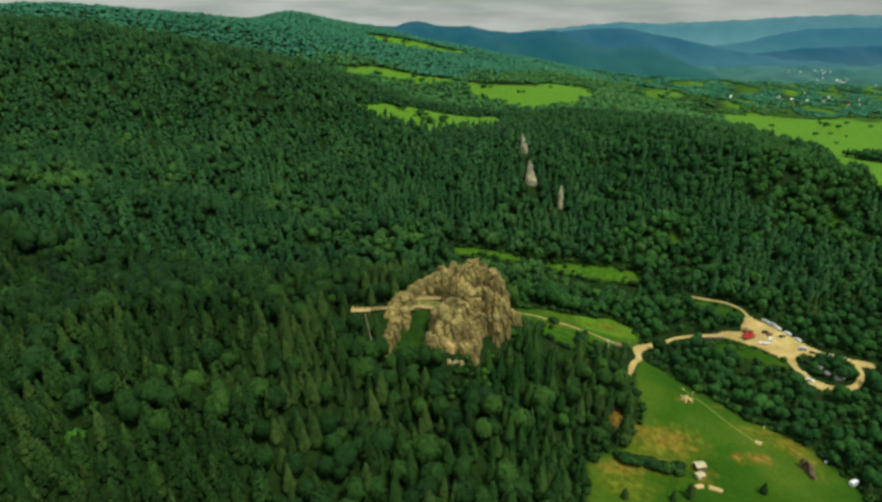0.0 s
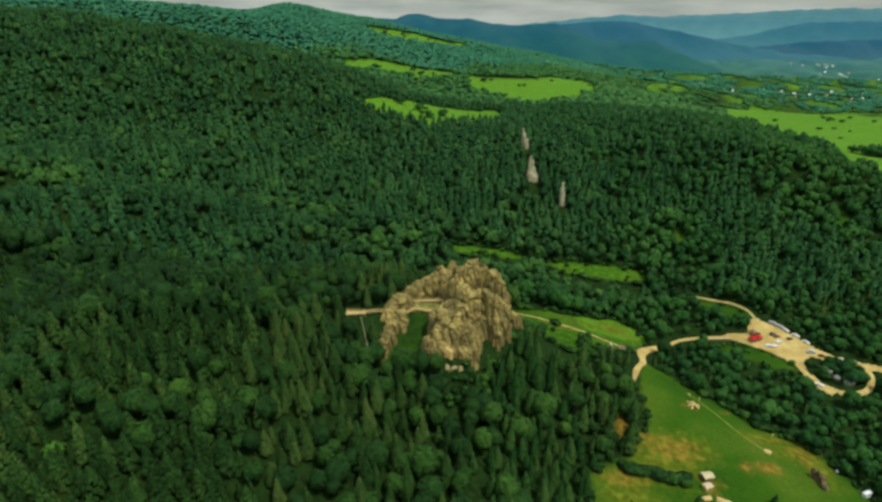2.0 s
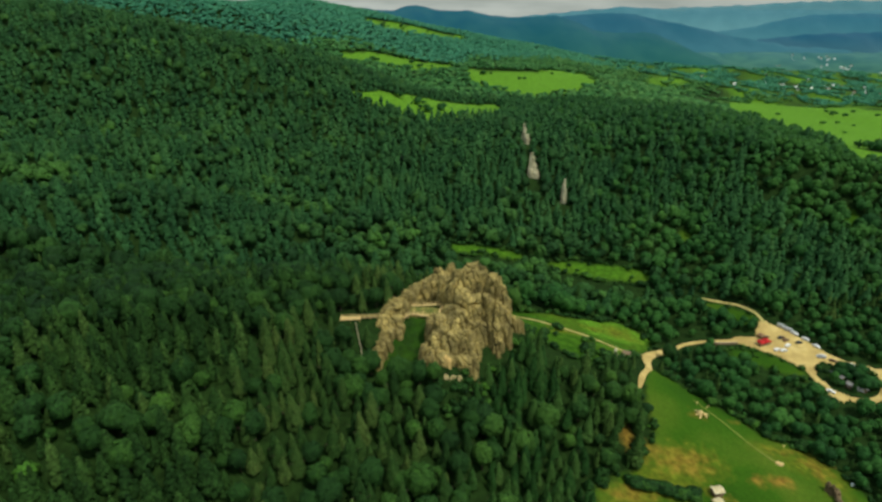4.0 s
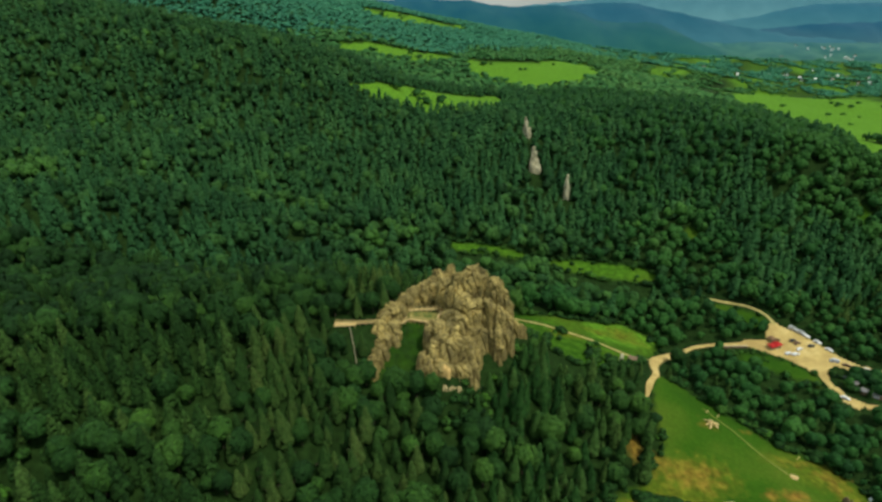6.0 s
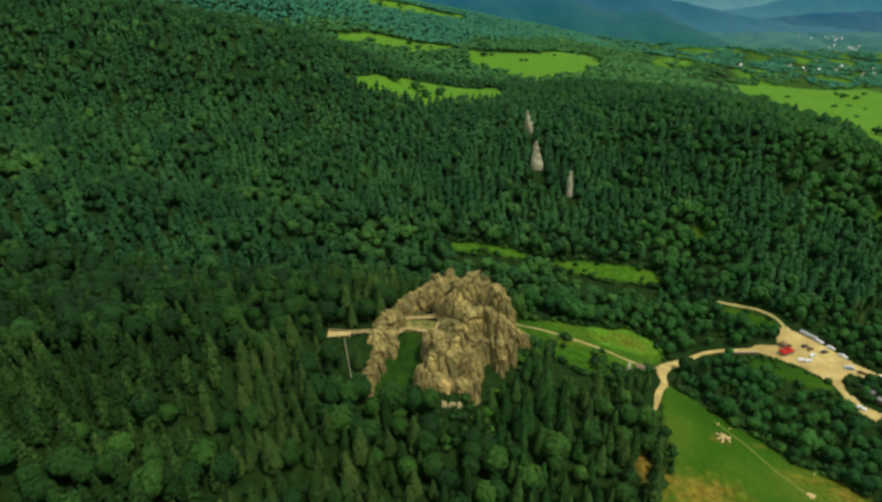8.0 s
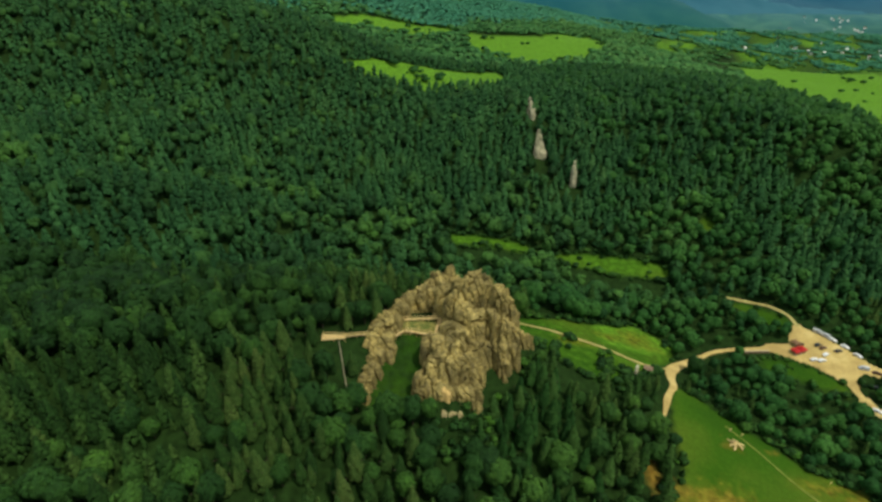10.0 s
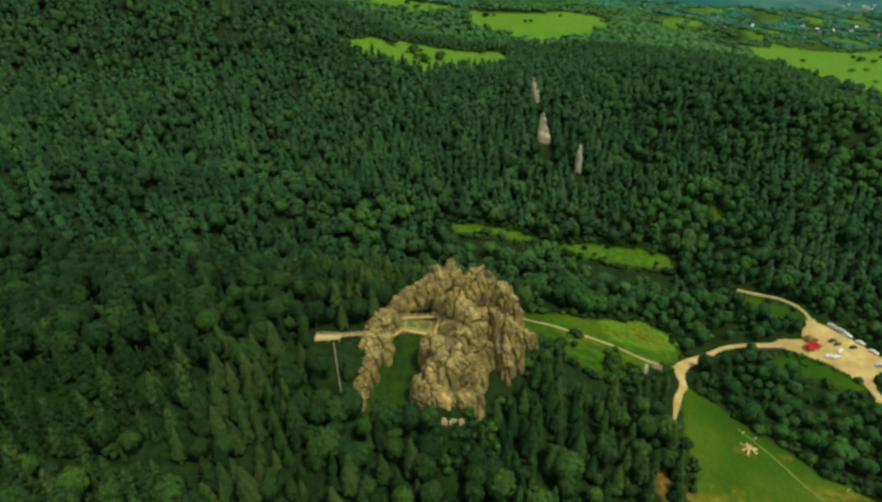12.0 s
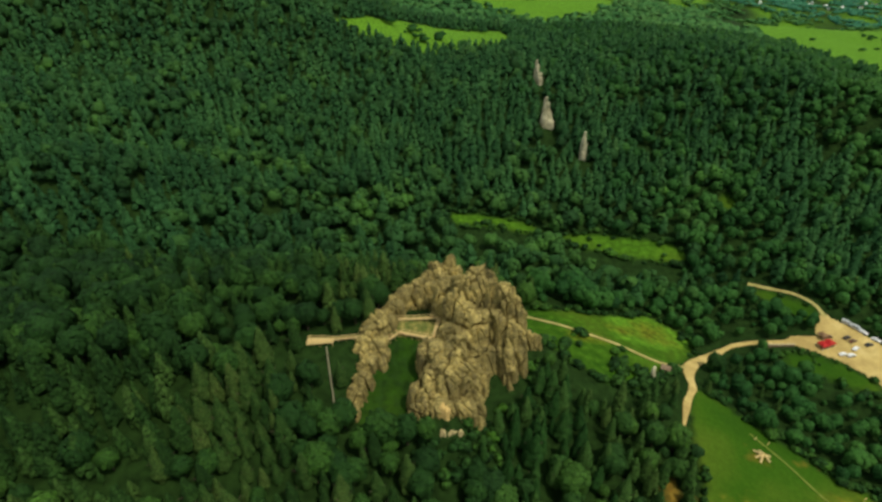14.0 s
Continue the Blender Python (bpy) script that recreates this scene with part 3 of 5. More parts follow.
FRONT = {
    "buttress": [(-1.5, 239, 66, 3.2, 4.6), (3, 236, 68, 3.6, 5.6), (0.5, 228, 65.5, 3.6, 4.6), (1.4, 219.5, 60, 3.8, 3.8), (2.4, 243.5, 62, 3.0, 4.4)],
    "buttress/2": [(8, 237, 68.5, 3.8, 5.6), (6, 227, 66, 3.4, 5), (11, 230, 64.5, 3.6, 5), (8, 219, 58.5, 3, 3.4)],
    "buttress/3": [(14.8, 234, 60.5, 3.2, 4.4), (17, 237, 57, 3, 3.6), (13.6, 221.5, 57.5, 3.8, 3.8), (13.5, 228, 60, 3, 4)],
    "pinnacle": [(-5, 223.5, 61, 2.4, 3), (-5, 218.5, 58, 2.5, 3)],
}
SPINE = {
    "fin": [(-14, 278, 61.5, 3.4, 3.4), (-16, 273, 62, 3.8, 4), (-17.5, 266, 63.5, 4.4, 4.6)],
    "fin/2": [(-20, 259, 65, 5, 5), (-24, 254, 64, 3.8, 4.2)],
    "fin/3": [(-26.2, 247.5, 62, 3, 3.6), (-20.6, 248, 62, 3.8, 4.6), (-19.5, 242.5, 59.5, 3, 3.6)],
    "fin/4": [(-24.2, 240, 60, 3.4, 3.8), (-25.2, 233, 59, 3.2, 4)],
    "fin/5": [(-26.5, 226.5, 58.5, 2.9, 3.8), (-27.8, 220, 58, 2.4, 3)],
}
crag("sandstone_crag", "tall tan sandstone crag of clefted pillars above the trees", MAIN, m_rock, 11, "castle rocks", cell=0.42, melt=5)
crag("sandstone_crag", "rear sandstone spires behind the tall crag", BACK, m_rock, 41, "castle rocks", rough=0.75)
crag("sandstone_crag", "broad sandstone buttress with a bright foot before the crag", FRONT, m_rock, 71, "castle rocks", cell=0.42, melt=9)
crag("sandstone_crag", "low sandstone fin curving down from the wooden terrace", SPINE, m_rock, 101, "castle rocks", cell=0.4, rough=0.6)
# slab added in place of a bright patch on the buttress face
crag("fallen_slab", "orange-tan slab added for the bright patch on the buttress foot", [(4.6, 215.7, 60.8, 2.1, 1.6)], m_rock_patch, 201, cell=0.35, rough=0.35)
crag("rock_outcrop", "small grey sandstone knob at the crag's end", [(40.5, 262, 53.2, 1.6, 1.7), (43.2, 263, 51.2, 1.5, 1.4), (45.8, 264, 49.6, 1.2, 1.1)], m_rock, 131, "castle rocks", cell=0.35, rough=0.4)
crag("boulder", "pale broken boulder below the sandstone buttress", [(9.4, 211.6, 53.6, 2.2, 1.2), (6.8, 211, 54.0, 1.8, 1.1)], m_rock_worn, 141, cell=0.3, rough=0.3)
crag("boulder", "pale broken boulder below the sandstone buttress", [(3.6, 210.6, 55.0, 1.3, 1.0)], m_rock_worn, 143, cell=0.3, rough=0.3)
crag("rock_tower", "tall pale rock tower among firs on the far hill", [(86.5, 505, 82.5, 1.4, 1.4), (87.2, 505, 78, 2.4, 2.2), (88.2, 504.5, 73, 3.4, 3.0), (88.8, 504, 67.5, 4.4, 4.0)], m_rock_pale, 151, "far rock towers", cell=0.5, rough=0.5)
crag("rock_tower", "slim pale rock needle among firs on the far hill", [(112, 472, 66.5, 1.2, 1.2), (112, 471.6, 62, 2.0, 1.8)], m_rock_pale, 161, "far rock towers", cell=0.5, rough=0.5)
crag("rock_tower", "slim pale rock needle high on the far hill", [(87, 566, 98, 1.4, 1.4), (87.8, 565, 94, 2.2, 2.0), (90, 562, 88, 2.2, 2.0)], m_rock_pale, 171, "far rock towers", cell=0.5, rough=0.5)

# ---- trees ----


OCT = np.array([(1, 0, 0), (-1, 0, 0), (0, 1, 0), (0, -1, 0), (0, 0, 1), (0, 0, -1)], float)
OCT_F = np.array([(0, 2, 4), (2, 1, 4), (1, 3, 4), (3, 0, 4), (2, 0, 5), (1, 2, 5), (3, 1, 5), (0, 3, 5)])


def tuft(rng, wide, deep, out):
    """A tuft of leaves: a jagged little solid lying on the crown, thin along the way out of it. Returns vertices and their soft normals."""
    a = rng.uniform(0, 6.28)
    out = out / np.linalg.norm(out)
    side = np.cross(out, (0.3, 0.2, 0.93) if abs(out[2]) < 0.9 else (1, 0, 0))
    side /= np.linalg.norm(side)
    over = np.cross(out, side)
    u, w = math.cos(a) * side + math.sin(a) * over, -math.sin(a) * side + math.cos(a) * over
    v = OCT * (1 + rng.uniform(-0.35, 0.35, (6, 1)))
    v = v[:, 0:1] * u * wide + v[:, 1:2] * w * wide + v[:, 2:3] * out * deep
    soft = out + 0.75 * v / np.linalg.norm(v, axis=1, keepdims=True)
    return v, soft / np.linalg.norm(soft, axis=1, keepdims=True)


def core(rng, steps):
    """The dense inside of a crown, of radius 1: a lumpy solid, with its normals."""
    if steps == 0:
        v, f = OCT * (1 + rng.uniform(-0.15, 0.15, (6, 1))), OCT_F
    else:
        v, f = list(OCT), []
        middle = {}
        for tri in OCT_F.tolist():
            m = []
            for a, b in zip(tri, tri[1:] + tri[:1]):
                key = (min(a, b), max(a, b))
                if key not in middle:
                    middle[key] = len(v)
                    v.append((OCT[a] + OCT[b]) / np.linalg.norm(OCT[a] + OCT[b]))
                m.append(middle[key])
            f += [(tri[0], m[0], m[2]), (tri[1], m[1], m[0]), (tri[2], m[2], m[1]), tuple(m)]
        v, f = np.array(v) * (1 + rng.uniform(-0.12, 0.12, (len(v), 1))), np.array(f)
    return v, f, v / np.linalg.norm(v, axis=1, keepdims=True)


def broad(rng, h, r, clumps, size):
    """Crown of a broadleaf tree, foot at 0: many uneven leaf clumps on a billowing dome. Returns vertices, triangles and normals."""
    V, F, N = [], [], []
    golden = 2.399963
    p, q = rng.uniform(0, 6.28, 2)
    v, f, soft = core(rng, 1 if clumps > 30 else 0)
    base = len(v)
    V.append(v * (0.86 * r, 0.86 * r, 0.32 * h) + (0, 0, h * 0.58))
    F.append(f)
    N.append(soft)
    for i in range(clumps):
        t = (i + 0.5) / clumps
        up = 1 - 1.5 * t
        a = golden * i + rng.uniform(-0.4, 0.4)
        flat = math.sqrt(max(0.02, 1 - up * up))
        k = (0.88 + 0.11 * math.sin(3 * a + p + 2 * up) * math.sin(4 * up + q)) * rng.uniform(0.86, 1.07)
        way = np.array((math.cos(a) * flat, math.sin(a) * flat, up))
        s = size * r * rng.uniform(0.8, 1.35)
        v, soft = tuft(rng, s, s * 0.6, way + rng.uniform(-0.28, 0.28, 3))
        F.append(OCT_F + base + i * 6)
        V.append(v * (1, 1, 0.39) + way * k * (r, r, h * 0.37) + (0, 0, h * 0.60))
        N.append(soft)
    return np.concatenate(V), np.concatenate(F), np.concatenate(N)


def fir(rng, h, r, clumps, size):
    """Crown of a fir, foot at 0: whorls of needle tufts on a teardrop, full below and pointed above. Returns vertices, triangles and normals."""
    V, F, N = [], [], []
    golden = 2.399963
    for i in range(clumps):
        t = ((i + 0.5) / clumps) ** 0.85
        R = (1 - t) ** 0.8 * min(1.0, 0.66 + 2.0 * t)
        a = golden * i + rng.uniform(-0.3, 0.3)
        k = rng.uniform(0.66, 0.96)
        c = np.array((math.cos(a) * R * r * k, math.sin(a) * R * r * k, h * (0.10 + 0.86 * t)))
        s = size * r * rng.uniform(0.8, 1.25) * (0.42 + 0.75 * R)
        way = np.array((math.cos(a), math.sin(a), 0.6 + 1.3 * max(0, t - 0.75))) + rng.uniform(-0.2, 0.2, 3)
        v, soft = tuft(rng, s, s * 0.75, way)
        F.append(OCT_F + len(V) * 6)
        V.append(v * (1, 1, 0.24 if t < 0.88 else 0.42) + c)
        N.append(soft)
    return np.concatenate(V), np.concatenate(F), np.concatenate(N)


def trunk_mesh(h, r):
    verts, faces = [], []
    for i, (z, q) in enumerate(((-0.8, 1.4), (0.4, 1.0), (h * 0.5, 0.7), (h, 0.25))):
        for k in range(7):
            a = 6.283 * k / 7
            verts.append((math.cos(a) * q * r + 0.06 * i * math.sin(i), math.sin(a) * q * r, z))
    for i in range(3):
        for k in range(7):
            faces.append((i * 7 + k, i * 7 + (k + 1) % 7, i * 7 + 7 + (k + 1) % 7, i * 7 + 7 + k))
    for a, z in ((0.5, 0.45), (2.6, 0.55), (4.4, 0.5)):  # limbs
        b = len(verts)
        d, p = Vector((math.cos(a), math.sin(a), 0)), Vector((-math.sin(a), math.cos(a), 0))
        for s, q in ((0, 0.45), (1, 0.18)):
            base = Vector((0, 0, h * z)) + d * (s * h * 0.25) + Vector((0, 0, s * h * 0.22))
            for u, w in ((1, 0), (-0.5, 0.87), (-0.5, -0.87)):
                verts.append(tuple(base + p * (u * q * r) + Vector((0, 0, w * q * r))))
        faces += [(b + k, b + (k + 1) % 3, b + 3 + (k + 1) % 3, b + 3 + k) for k in range(3)]
    return mesh_of("trunk", verts, faces, m_bark)


rng = np.random.default_rng(5)


FRESH = [(-348, 455, 46, 22), (-69, 420, 34, 14), (-41, 426, 26, 12), (191, 421, 24, 18), (305, 427, 22, 18), (331, 406, 22, 20), (-108, 172, 24, 10), (-115, 456, 38, 13), (75, 372, 50, 12), (335, 470, 48, 45), (425, 525, 60, 55)]  # x, y, half widths


def fresh(x, y):
    """0 to 1: how much of the growth at a spot is young and yellow-green."""
    f = np.zeros(np.shape(x))
    for cx, cy, rx, ry in FRESH:
        f = np.maximum(f, np.exp(-(((x - cx) / rx) ** 2) - ((y - cy) / ry) ** 2))
    return np.clip(1.5 * f + 0.35 * waves(x, y, 9, 3.0) * (f > 0.15), 0, 1)


def fir_share(x, y):
    """How much of the wood is fir at a spot: 0 to 1."""
    p = np.full(np.shape(x), 0.62)
    p = np.where((y > 425) & (x > -80), 0.76, p)
    p = np.where((y > 425) & (x > 150), 0.42, p)
    p = np.where((y > 450) & (x > 310), 0.12, p)
    p = np.where((y > 280) & (y < 425) & (x > 55), 0.04, p)
    p = np.where((y > 325) & (y < 425) & (x > 222), 0.7, p)
    p = np.where((y < 300) & (x > 125), 0.02, p)
    p = np.where((x < -45) & (y > 222) & (y < 335), 0.36, p)
    p = np.where((x < -52) & (y < 222), 0.92, p)
    p = np.where((x > -52) & (x < 125) & (y < 262), 0.5, p)
    p = np.where((x > 25) & (x < 105) & (y < 250), 0.74, p)
    p = np.where((x < 55) & (x > -45) & (y > 262) & (y < 335), 0.55, p)
    p = np.where((x < 55) & (x > -110) & (y > 335) & (y < 425), 0.15, p)
    return np.clip(p + np.where((x < -52) & (y < 222), 0.2, 0.4) * waves(x, y, 26, 2.0) - 0.7 * fresh(x, y), 0.02, 0.97)


def stands(x0, x1, y0, y1, gap):
    """Spots for trees on a jittered grid, in the woods and within sight."""
    X, Y = np.meshgrid(np.arange(x0, x1, gap), np.arange(y0, y1, gap))
    x, y = X.ravel() + rng.uniform(-0.42, 0.42, X.size) * gap, Y.ravel() + rng.uniform(-0.42, 0.42, X.size) * gap
    g = ground(x, y)
    ok = np.abs(x) < 0.87 * (0.92 * y + 0.39 * (200 - g)) + 25
    ok &= openness(x, y) < -1.5 + 1.5 * waves(x, y, 7, 1.0)
    for poly, room in ((LOT, 2.5), (CRAG, 1.0), (TERRACE, 0.5)):
        ok &= inside(poly, x, y) < -room
    for line, room in ((ROAD, 5), (PATH, 3), (LOOP, 4.5), (FAR_ROAD, 4), (STAIRS, 3.4), (BOARDS, 5.0)):
        ok &= along(line, x, y) > room
    ux, uy = x / np.hypot(x, y - 50), (y - 50) / np.hypot(x, y - 50)
    for k in (5, 11, 17, 23):  # no trees on the camera's side of open ground, to keep it in view
        px, py = x + k * ux, y + k * uy
        for poly in (LOT, GLADE, BANK, STRIP, LOW_STRIP):
            ok &= (inside(poly, px, py) < 0.5) | ((k > 12) & (poly is LOT) & (x < 215)) | ((k > 18) & (poly not in (STRIP, LOW_STRIP)))
        for line, room in ((ROAD, 2.0), (PATH, 1.5), (LOOP, 3), (STAIRS, 1.0), (BOARDS, 1.5), (FAR_ROAD, 1.5)):
            ok &= (along(line, px, py) > room) | ((k > 6) & (line is STAIRS)) | ((line is ROAD) & (np.hypot(x - 134, y - 277) < 6)) | (k > 12)
    for rx, ry, room in ((7, 204, 8), (7, 197, 6), (43, 253, 4), (-44, 244, 6), (88, 209, 5), (90, 203, 5), (87, 500, 8), (112, 468, 6), (88, 561, 6), (87, 490, 9), (112, 461, 8), (88, 553, 8), (87, 481, 7), (31, 235, 3.5), (-43, 240, 6), (-46, 248, 6), (-40, 250, 4), (-32, 244, 6), (97, 257, 3.5), (104, 263, 3.5), (106, 266, 4)):
        ok &= np.hypot(x - rx, y - ry) > room
    return x[ok], y[ok], g[ok]


def forest(name, label, kinds, spots, mat):
    """One mesh of many trees: kinds are crowns of height 1, spots rows of x, y, z, height, width, tint."""
    Vs, Fs, Ts, Ns, base = [], [], [], [], 0
    if not len(spots):
        return None
    which = rng.integers(0, len(kinds), len(spots))
    for k, (V, F, N) in enumerate(kinds):
        s = spots[which == k]
        if not len(s):
            continue
        a = rng.uniform(0, 6.28, len(s))
        c, sn = np.cos(a)[:, None], np.sin(a)[:, None]
        x, y, z = V[:, 0][None], V[:, 1][None], V[:, 2][None]
        P = np.stack([s[:, 0:1] + (x * c - y * sn) * s[:, 4:5], s[:, 1:2] + (x * sn + y * c) * s[:, 4:5], s[:, 2:3] + z * s[:, 3:4]], 2)
        Vs.append(P.reshape(-1, 3))
        nx, ny, nz = N[:, 0][None], N[:, 1][None], N[:, 2][None]
        Ns.append(np.stack([nx * c - ny * sn, nx * sn + ny * c, nz + 0 * c], 2).reshape(-1, 3))
        Fs.append((F[None] + (base + np.arange(len(s)) * len(V))[:, None, None]).reshape(-1, 3))
        Ts.append(np.repeat(s[:, 5], len(V)))
        base += len(s) * len(V)
    V, F, T = np.concatenate(Vs), np.concatenate(Fs), np.concatenate(Ts)
    me = bpy.data.meshes.new(name)
    me.vertices.add(len(V))
    me.vertices.foreach_set("co", V.astype(np.float32).ravel())
    me.loops.add(F.size)
    me.loops.foreach_set("vertex_index", F.astype(np.int32).ravel())
    me.polygons.add(len(F))
    me.polygons.foreach_set("loop_start", np.arange(0, F.size, 3, dtype=np.int32))
    me.polygons.foreach_set("loop_total", np.full(len(F), 3, np.int32))
    me.update(calc_edges=True)
    me.attributes.new("tint", "FLOAT", "POINT").data.foreach_set("value", T.astype(np.float32))
    me.materials.append(mat)
    me.shade_smooth()
    me.normals_split_custom_set_from_vertices(np.concatenate(Ns).astype(np.float32))
    return tagged(new(name, me), label, "forest", kind="stuff")


def spots_of(x, y, z, h, spread, width):
    n = len(x)
    hh = h * (1 + spread * np.clip(rng.normal(0, 1, n), -1.8, 1.8))
    tint = np.clip(0.5 + 0.2 * rng.normal(0, 1, n) + 0.24 * waves(x, y, 33, 5.0) - 0.25 * ((x < -60) & (y < 450)) + 0.1 * ((x > 20) & (y < 450)) + 0.22 * ((x > 300) & (y > 430)) + 0.4 * fresh(x, y), 0, 1)
    return np.stack([x, y, z - 0.3, hh, width * hh * rng.uniform(0.85, 1.2, n), tint], 1)


unit_fir = {"near": [fir(rng, 1, 1, 115, 0.36) for _ in range(8)], "mid": [fir(rng, 1, 1, 38, 0.5) for _ in range(8)], "slope": [fir(rng, 1, 1, 14, 0.78) for _ in range(8)], "far": [fir(rng, 1, 1, 7, 1.0) for _ in range(8)]}
unit_broad = {"near": [broad(rng, 1, 1, 150, 0.19) for _ in range(8)], "mid": [broad(rng, 1, 1, 44, 0.33) for _ in range(8)], "slope": [broad(rng, 1, 1, 13, 0.46) for _ in range(8)], "far": [broad(rng, 1, 1, 8, 0.6) for _ in range(8)], "tiny": [broad(rng, 1, 1, 1, 0.8) for _ in range(8)]}


def tree_kinds(name, label, crowns, h, r, mat, group):
    """A few trees to copy, each with a trunk and a crown."""
    kinds = []
    for shape in crowns:
        t = thing(name, label, "tree", group=group)
        part("trunk", trunk_mesh(h * 0.8, 0.28), m_bark, t)
        part("crown", crown_mesh(shape, r, h, mat), mat, t)
        kinds.append(t)
    return kinds


def crown_mesh(shape, r, h, mat):
    """The mesh of one crown, shaded softly like a mass of leaves."""
    V, F, N = shape
    me = mesh_of("crown", V * np.array((r, r, h)), F.tolist(), mat, True)
    me.normals_split_custom_set_from_vertices(N.astype(np.float32))
    return me


x, y, g = stands(-330, 330, 112, 335, 5.3)
is_fir = rng.uniform(0, 1, len(x)) < fir_share(x, y)
keep = is_fir | (rng.uniform(0, 1, len(x)) < np.where(x > 95, 0.8, 0.62))
x, y, g, is_fir = x[keep], y[keep], g[keep], is_fir[keep]
size = np.where((x > 95) & (y < 335), 0.62, 1.0)
size = np.where((x < -45) & (y > 222) & ~is_fir, 1.0, size)
near_by = np.hypot(x + 5, y - 195)
alone = {}
for fir_kind in (True, False):
    ids = np.where(is_fir == fir_kind)[0]
    alone[fir_kind] = ids[np.argsort(near_by[ids])[:290]]
firs = tree_kinds("fir_tree", "dense olive-green fir standing in the wood", unit_fir["near"], 12.2, 2.45, m_fir, "firs near the crag")
leafy = tree_kinds("broadleaf_tree", "round-crowned dark green broadleaf tree in the wood", unit_broad["near"], 11.2, 3.7, m_leaf, "broadleaf trees near the crag")
east_firs = tree_kinds("fir_tree", "green fir on the slope above the meadow, brightened in colour", unit_fir["near"], 12.2, 2.45, m_fir_lifted, "firs near the meadow")
east_leafy = tree_kinds("broadleaf_tree", "fresh green broadleaf tree above the meadow, brightened in colour", unit_broad["near"], 11.2, 3.7, m_leaf_lifted, "broadleaf trees near the meadow")
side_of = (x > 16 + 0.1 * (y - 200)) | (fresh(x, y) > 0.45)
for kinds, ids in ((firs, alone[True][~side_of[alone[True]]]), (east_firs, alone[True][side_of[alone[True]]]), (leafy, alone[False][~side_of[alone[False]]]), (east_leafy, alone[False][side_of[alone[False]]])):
    for n, i in enumerate(ids):
        q = kinds[n % len(kinds)]
        s = size[i] * (1 + 0.26 * np.clip(rng.normal(), -1.6, 1.9))
        m = pose(x[i], y[i], g[i] - 0.3, rng.uniform(-3, 3), rng.uniform(-3, 3), rng.uniform(0, 360)) @ Matrix.Diagonal((s * rng.uniform(0.9, 1.15), s * rng.uniform(0.9, 1.15), s, 1))
        if n < len(kinds):
            q.matrix_basis = m
        else:
            t = copy_thing(q, Matrix())
            t.matrix_basis = m
for px, py, s in ((136.5, 281, 1.1), (141.5, 284, 0.75)):
    t = copy_thing(leafy[0], Matrix())
    t.matrix_basis = pose(px, py, float(ground(px, py)) - 0.3, 0, 0, 40 * px) @ Matrix.Diagonal((s, s, s, 1))
for n, (px, py, s) in enumerate(((108, 169, 0.55), (142, 172, 0.42), (78, 165, 0.42), (100, 167, 0.4))):
    t = copy_thing(firs[n], Matrix())
    t.matrix_basis = pose(px, py, float(ground(px, py)) - 0.3, 0, 0, 70 * n) @ Matrix.Diagonal((s * 1.7, s * 1.7, s * 1.3, 1))
m_rusty = material("dead_needles", [(0.3, (0.045, 0.038, 0.014)), (0.7, (0.095, 0.066, 0.026))], 0.5, rough=0.9, bump=0.5, bump_scale=3, fine=4, gloss=0.05)
for n, (px, py, s) in enumerate(((-204, 292, 1.0), (-199, 286, 0.85), (-89, 162, 0.95))):
    t = thing("fir_tree", "dead fir with rusty brown needles among green trees", "tree", (px, py, float(ground(px, py)) - 0.3), 50 * n, "dead firs")
    part("trunk", trunk_mesh(10 * s, 0.26), m_bark, t)
    part("crown", crown_mesh(unit_fir["near"][n], 2.3 * s, 13.6 * s, m_rusty), m_rusty, t)
rest = np.ones(len(x), bool)
rest[alone[True]] = rest[alone[False]] = False
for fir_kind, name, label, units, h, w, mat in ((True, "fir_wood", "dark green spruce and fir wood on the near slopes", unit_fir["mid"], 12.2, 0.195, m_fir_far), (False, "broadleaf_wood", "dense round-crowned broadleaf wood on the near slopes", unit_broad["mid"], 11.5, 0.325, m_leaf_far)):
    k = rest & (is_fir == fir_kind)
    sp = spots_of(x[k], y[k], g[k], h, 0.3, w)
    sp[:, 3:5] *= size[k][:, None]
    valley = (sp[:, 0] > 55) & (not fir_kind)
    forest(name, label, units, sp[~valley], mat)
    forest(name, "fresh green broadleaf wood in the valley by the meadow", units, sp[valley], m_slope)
for box, gap, level in (((-480, 480, 335, 520), 6.2, "slope"), ((-850, 850, 520, 930), 7.3, "far")):
    x, y, g = stands(*box, gap)
    f = rng.uniform(0, 1, len(x)) < fir_share(x, y)
    keep = f | (rng.uniform(0, 1, len(x)) < np.where(x > 110, 0.8, 0.66))
    x, y, g, f = x[keep], y[keep], g[keep], f[keep]
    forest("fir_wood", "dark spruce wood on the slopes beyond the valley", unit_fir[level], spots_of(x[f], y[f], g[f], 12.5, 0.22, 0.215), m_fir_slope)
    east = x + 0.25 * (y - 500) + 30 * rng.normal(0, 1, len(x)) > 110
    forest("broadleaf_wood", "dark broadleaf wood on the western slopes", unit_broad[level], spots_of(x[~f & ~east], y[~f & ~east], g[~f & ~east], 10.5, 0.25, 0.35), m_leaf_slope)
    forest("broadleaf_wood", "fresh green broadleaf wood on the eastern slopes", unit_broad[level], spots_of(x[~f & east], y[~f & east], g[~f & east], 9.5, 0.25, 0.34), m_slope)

X, Y = np.meshgrid(np.arange(228, 254, 3.6), np.arange(253, 282, 3.6))
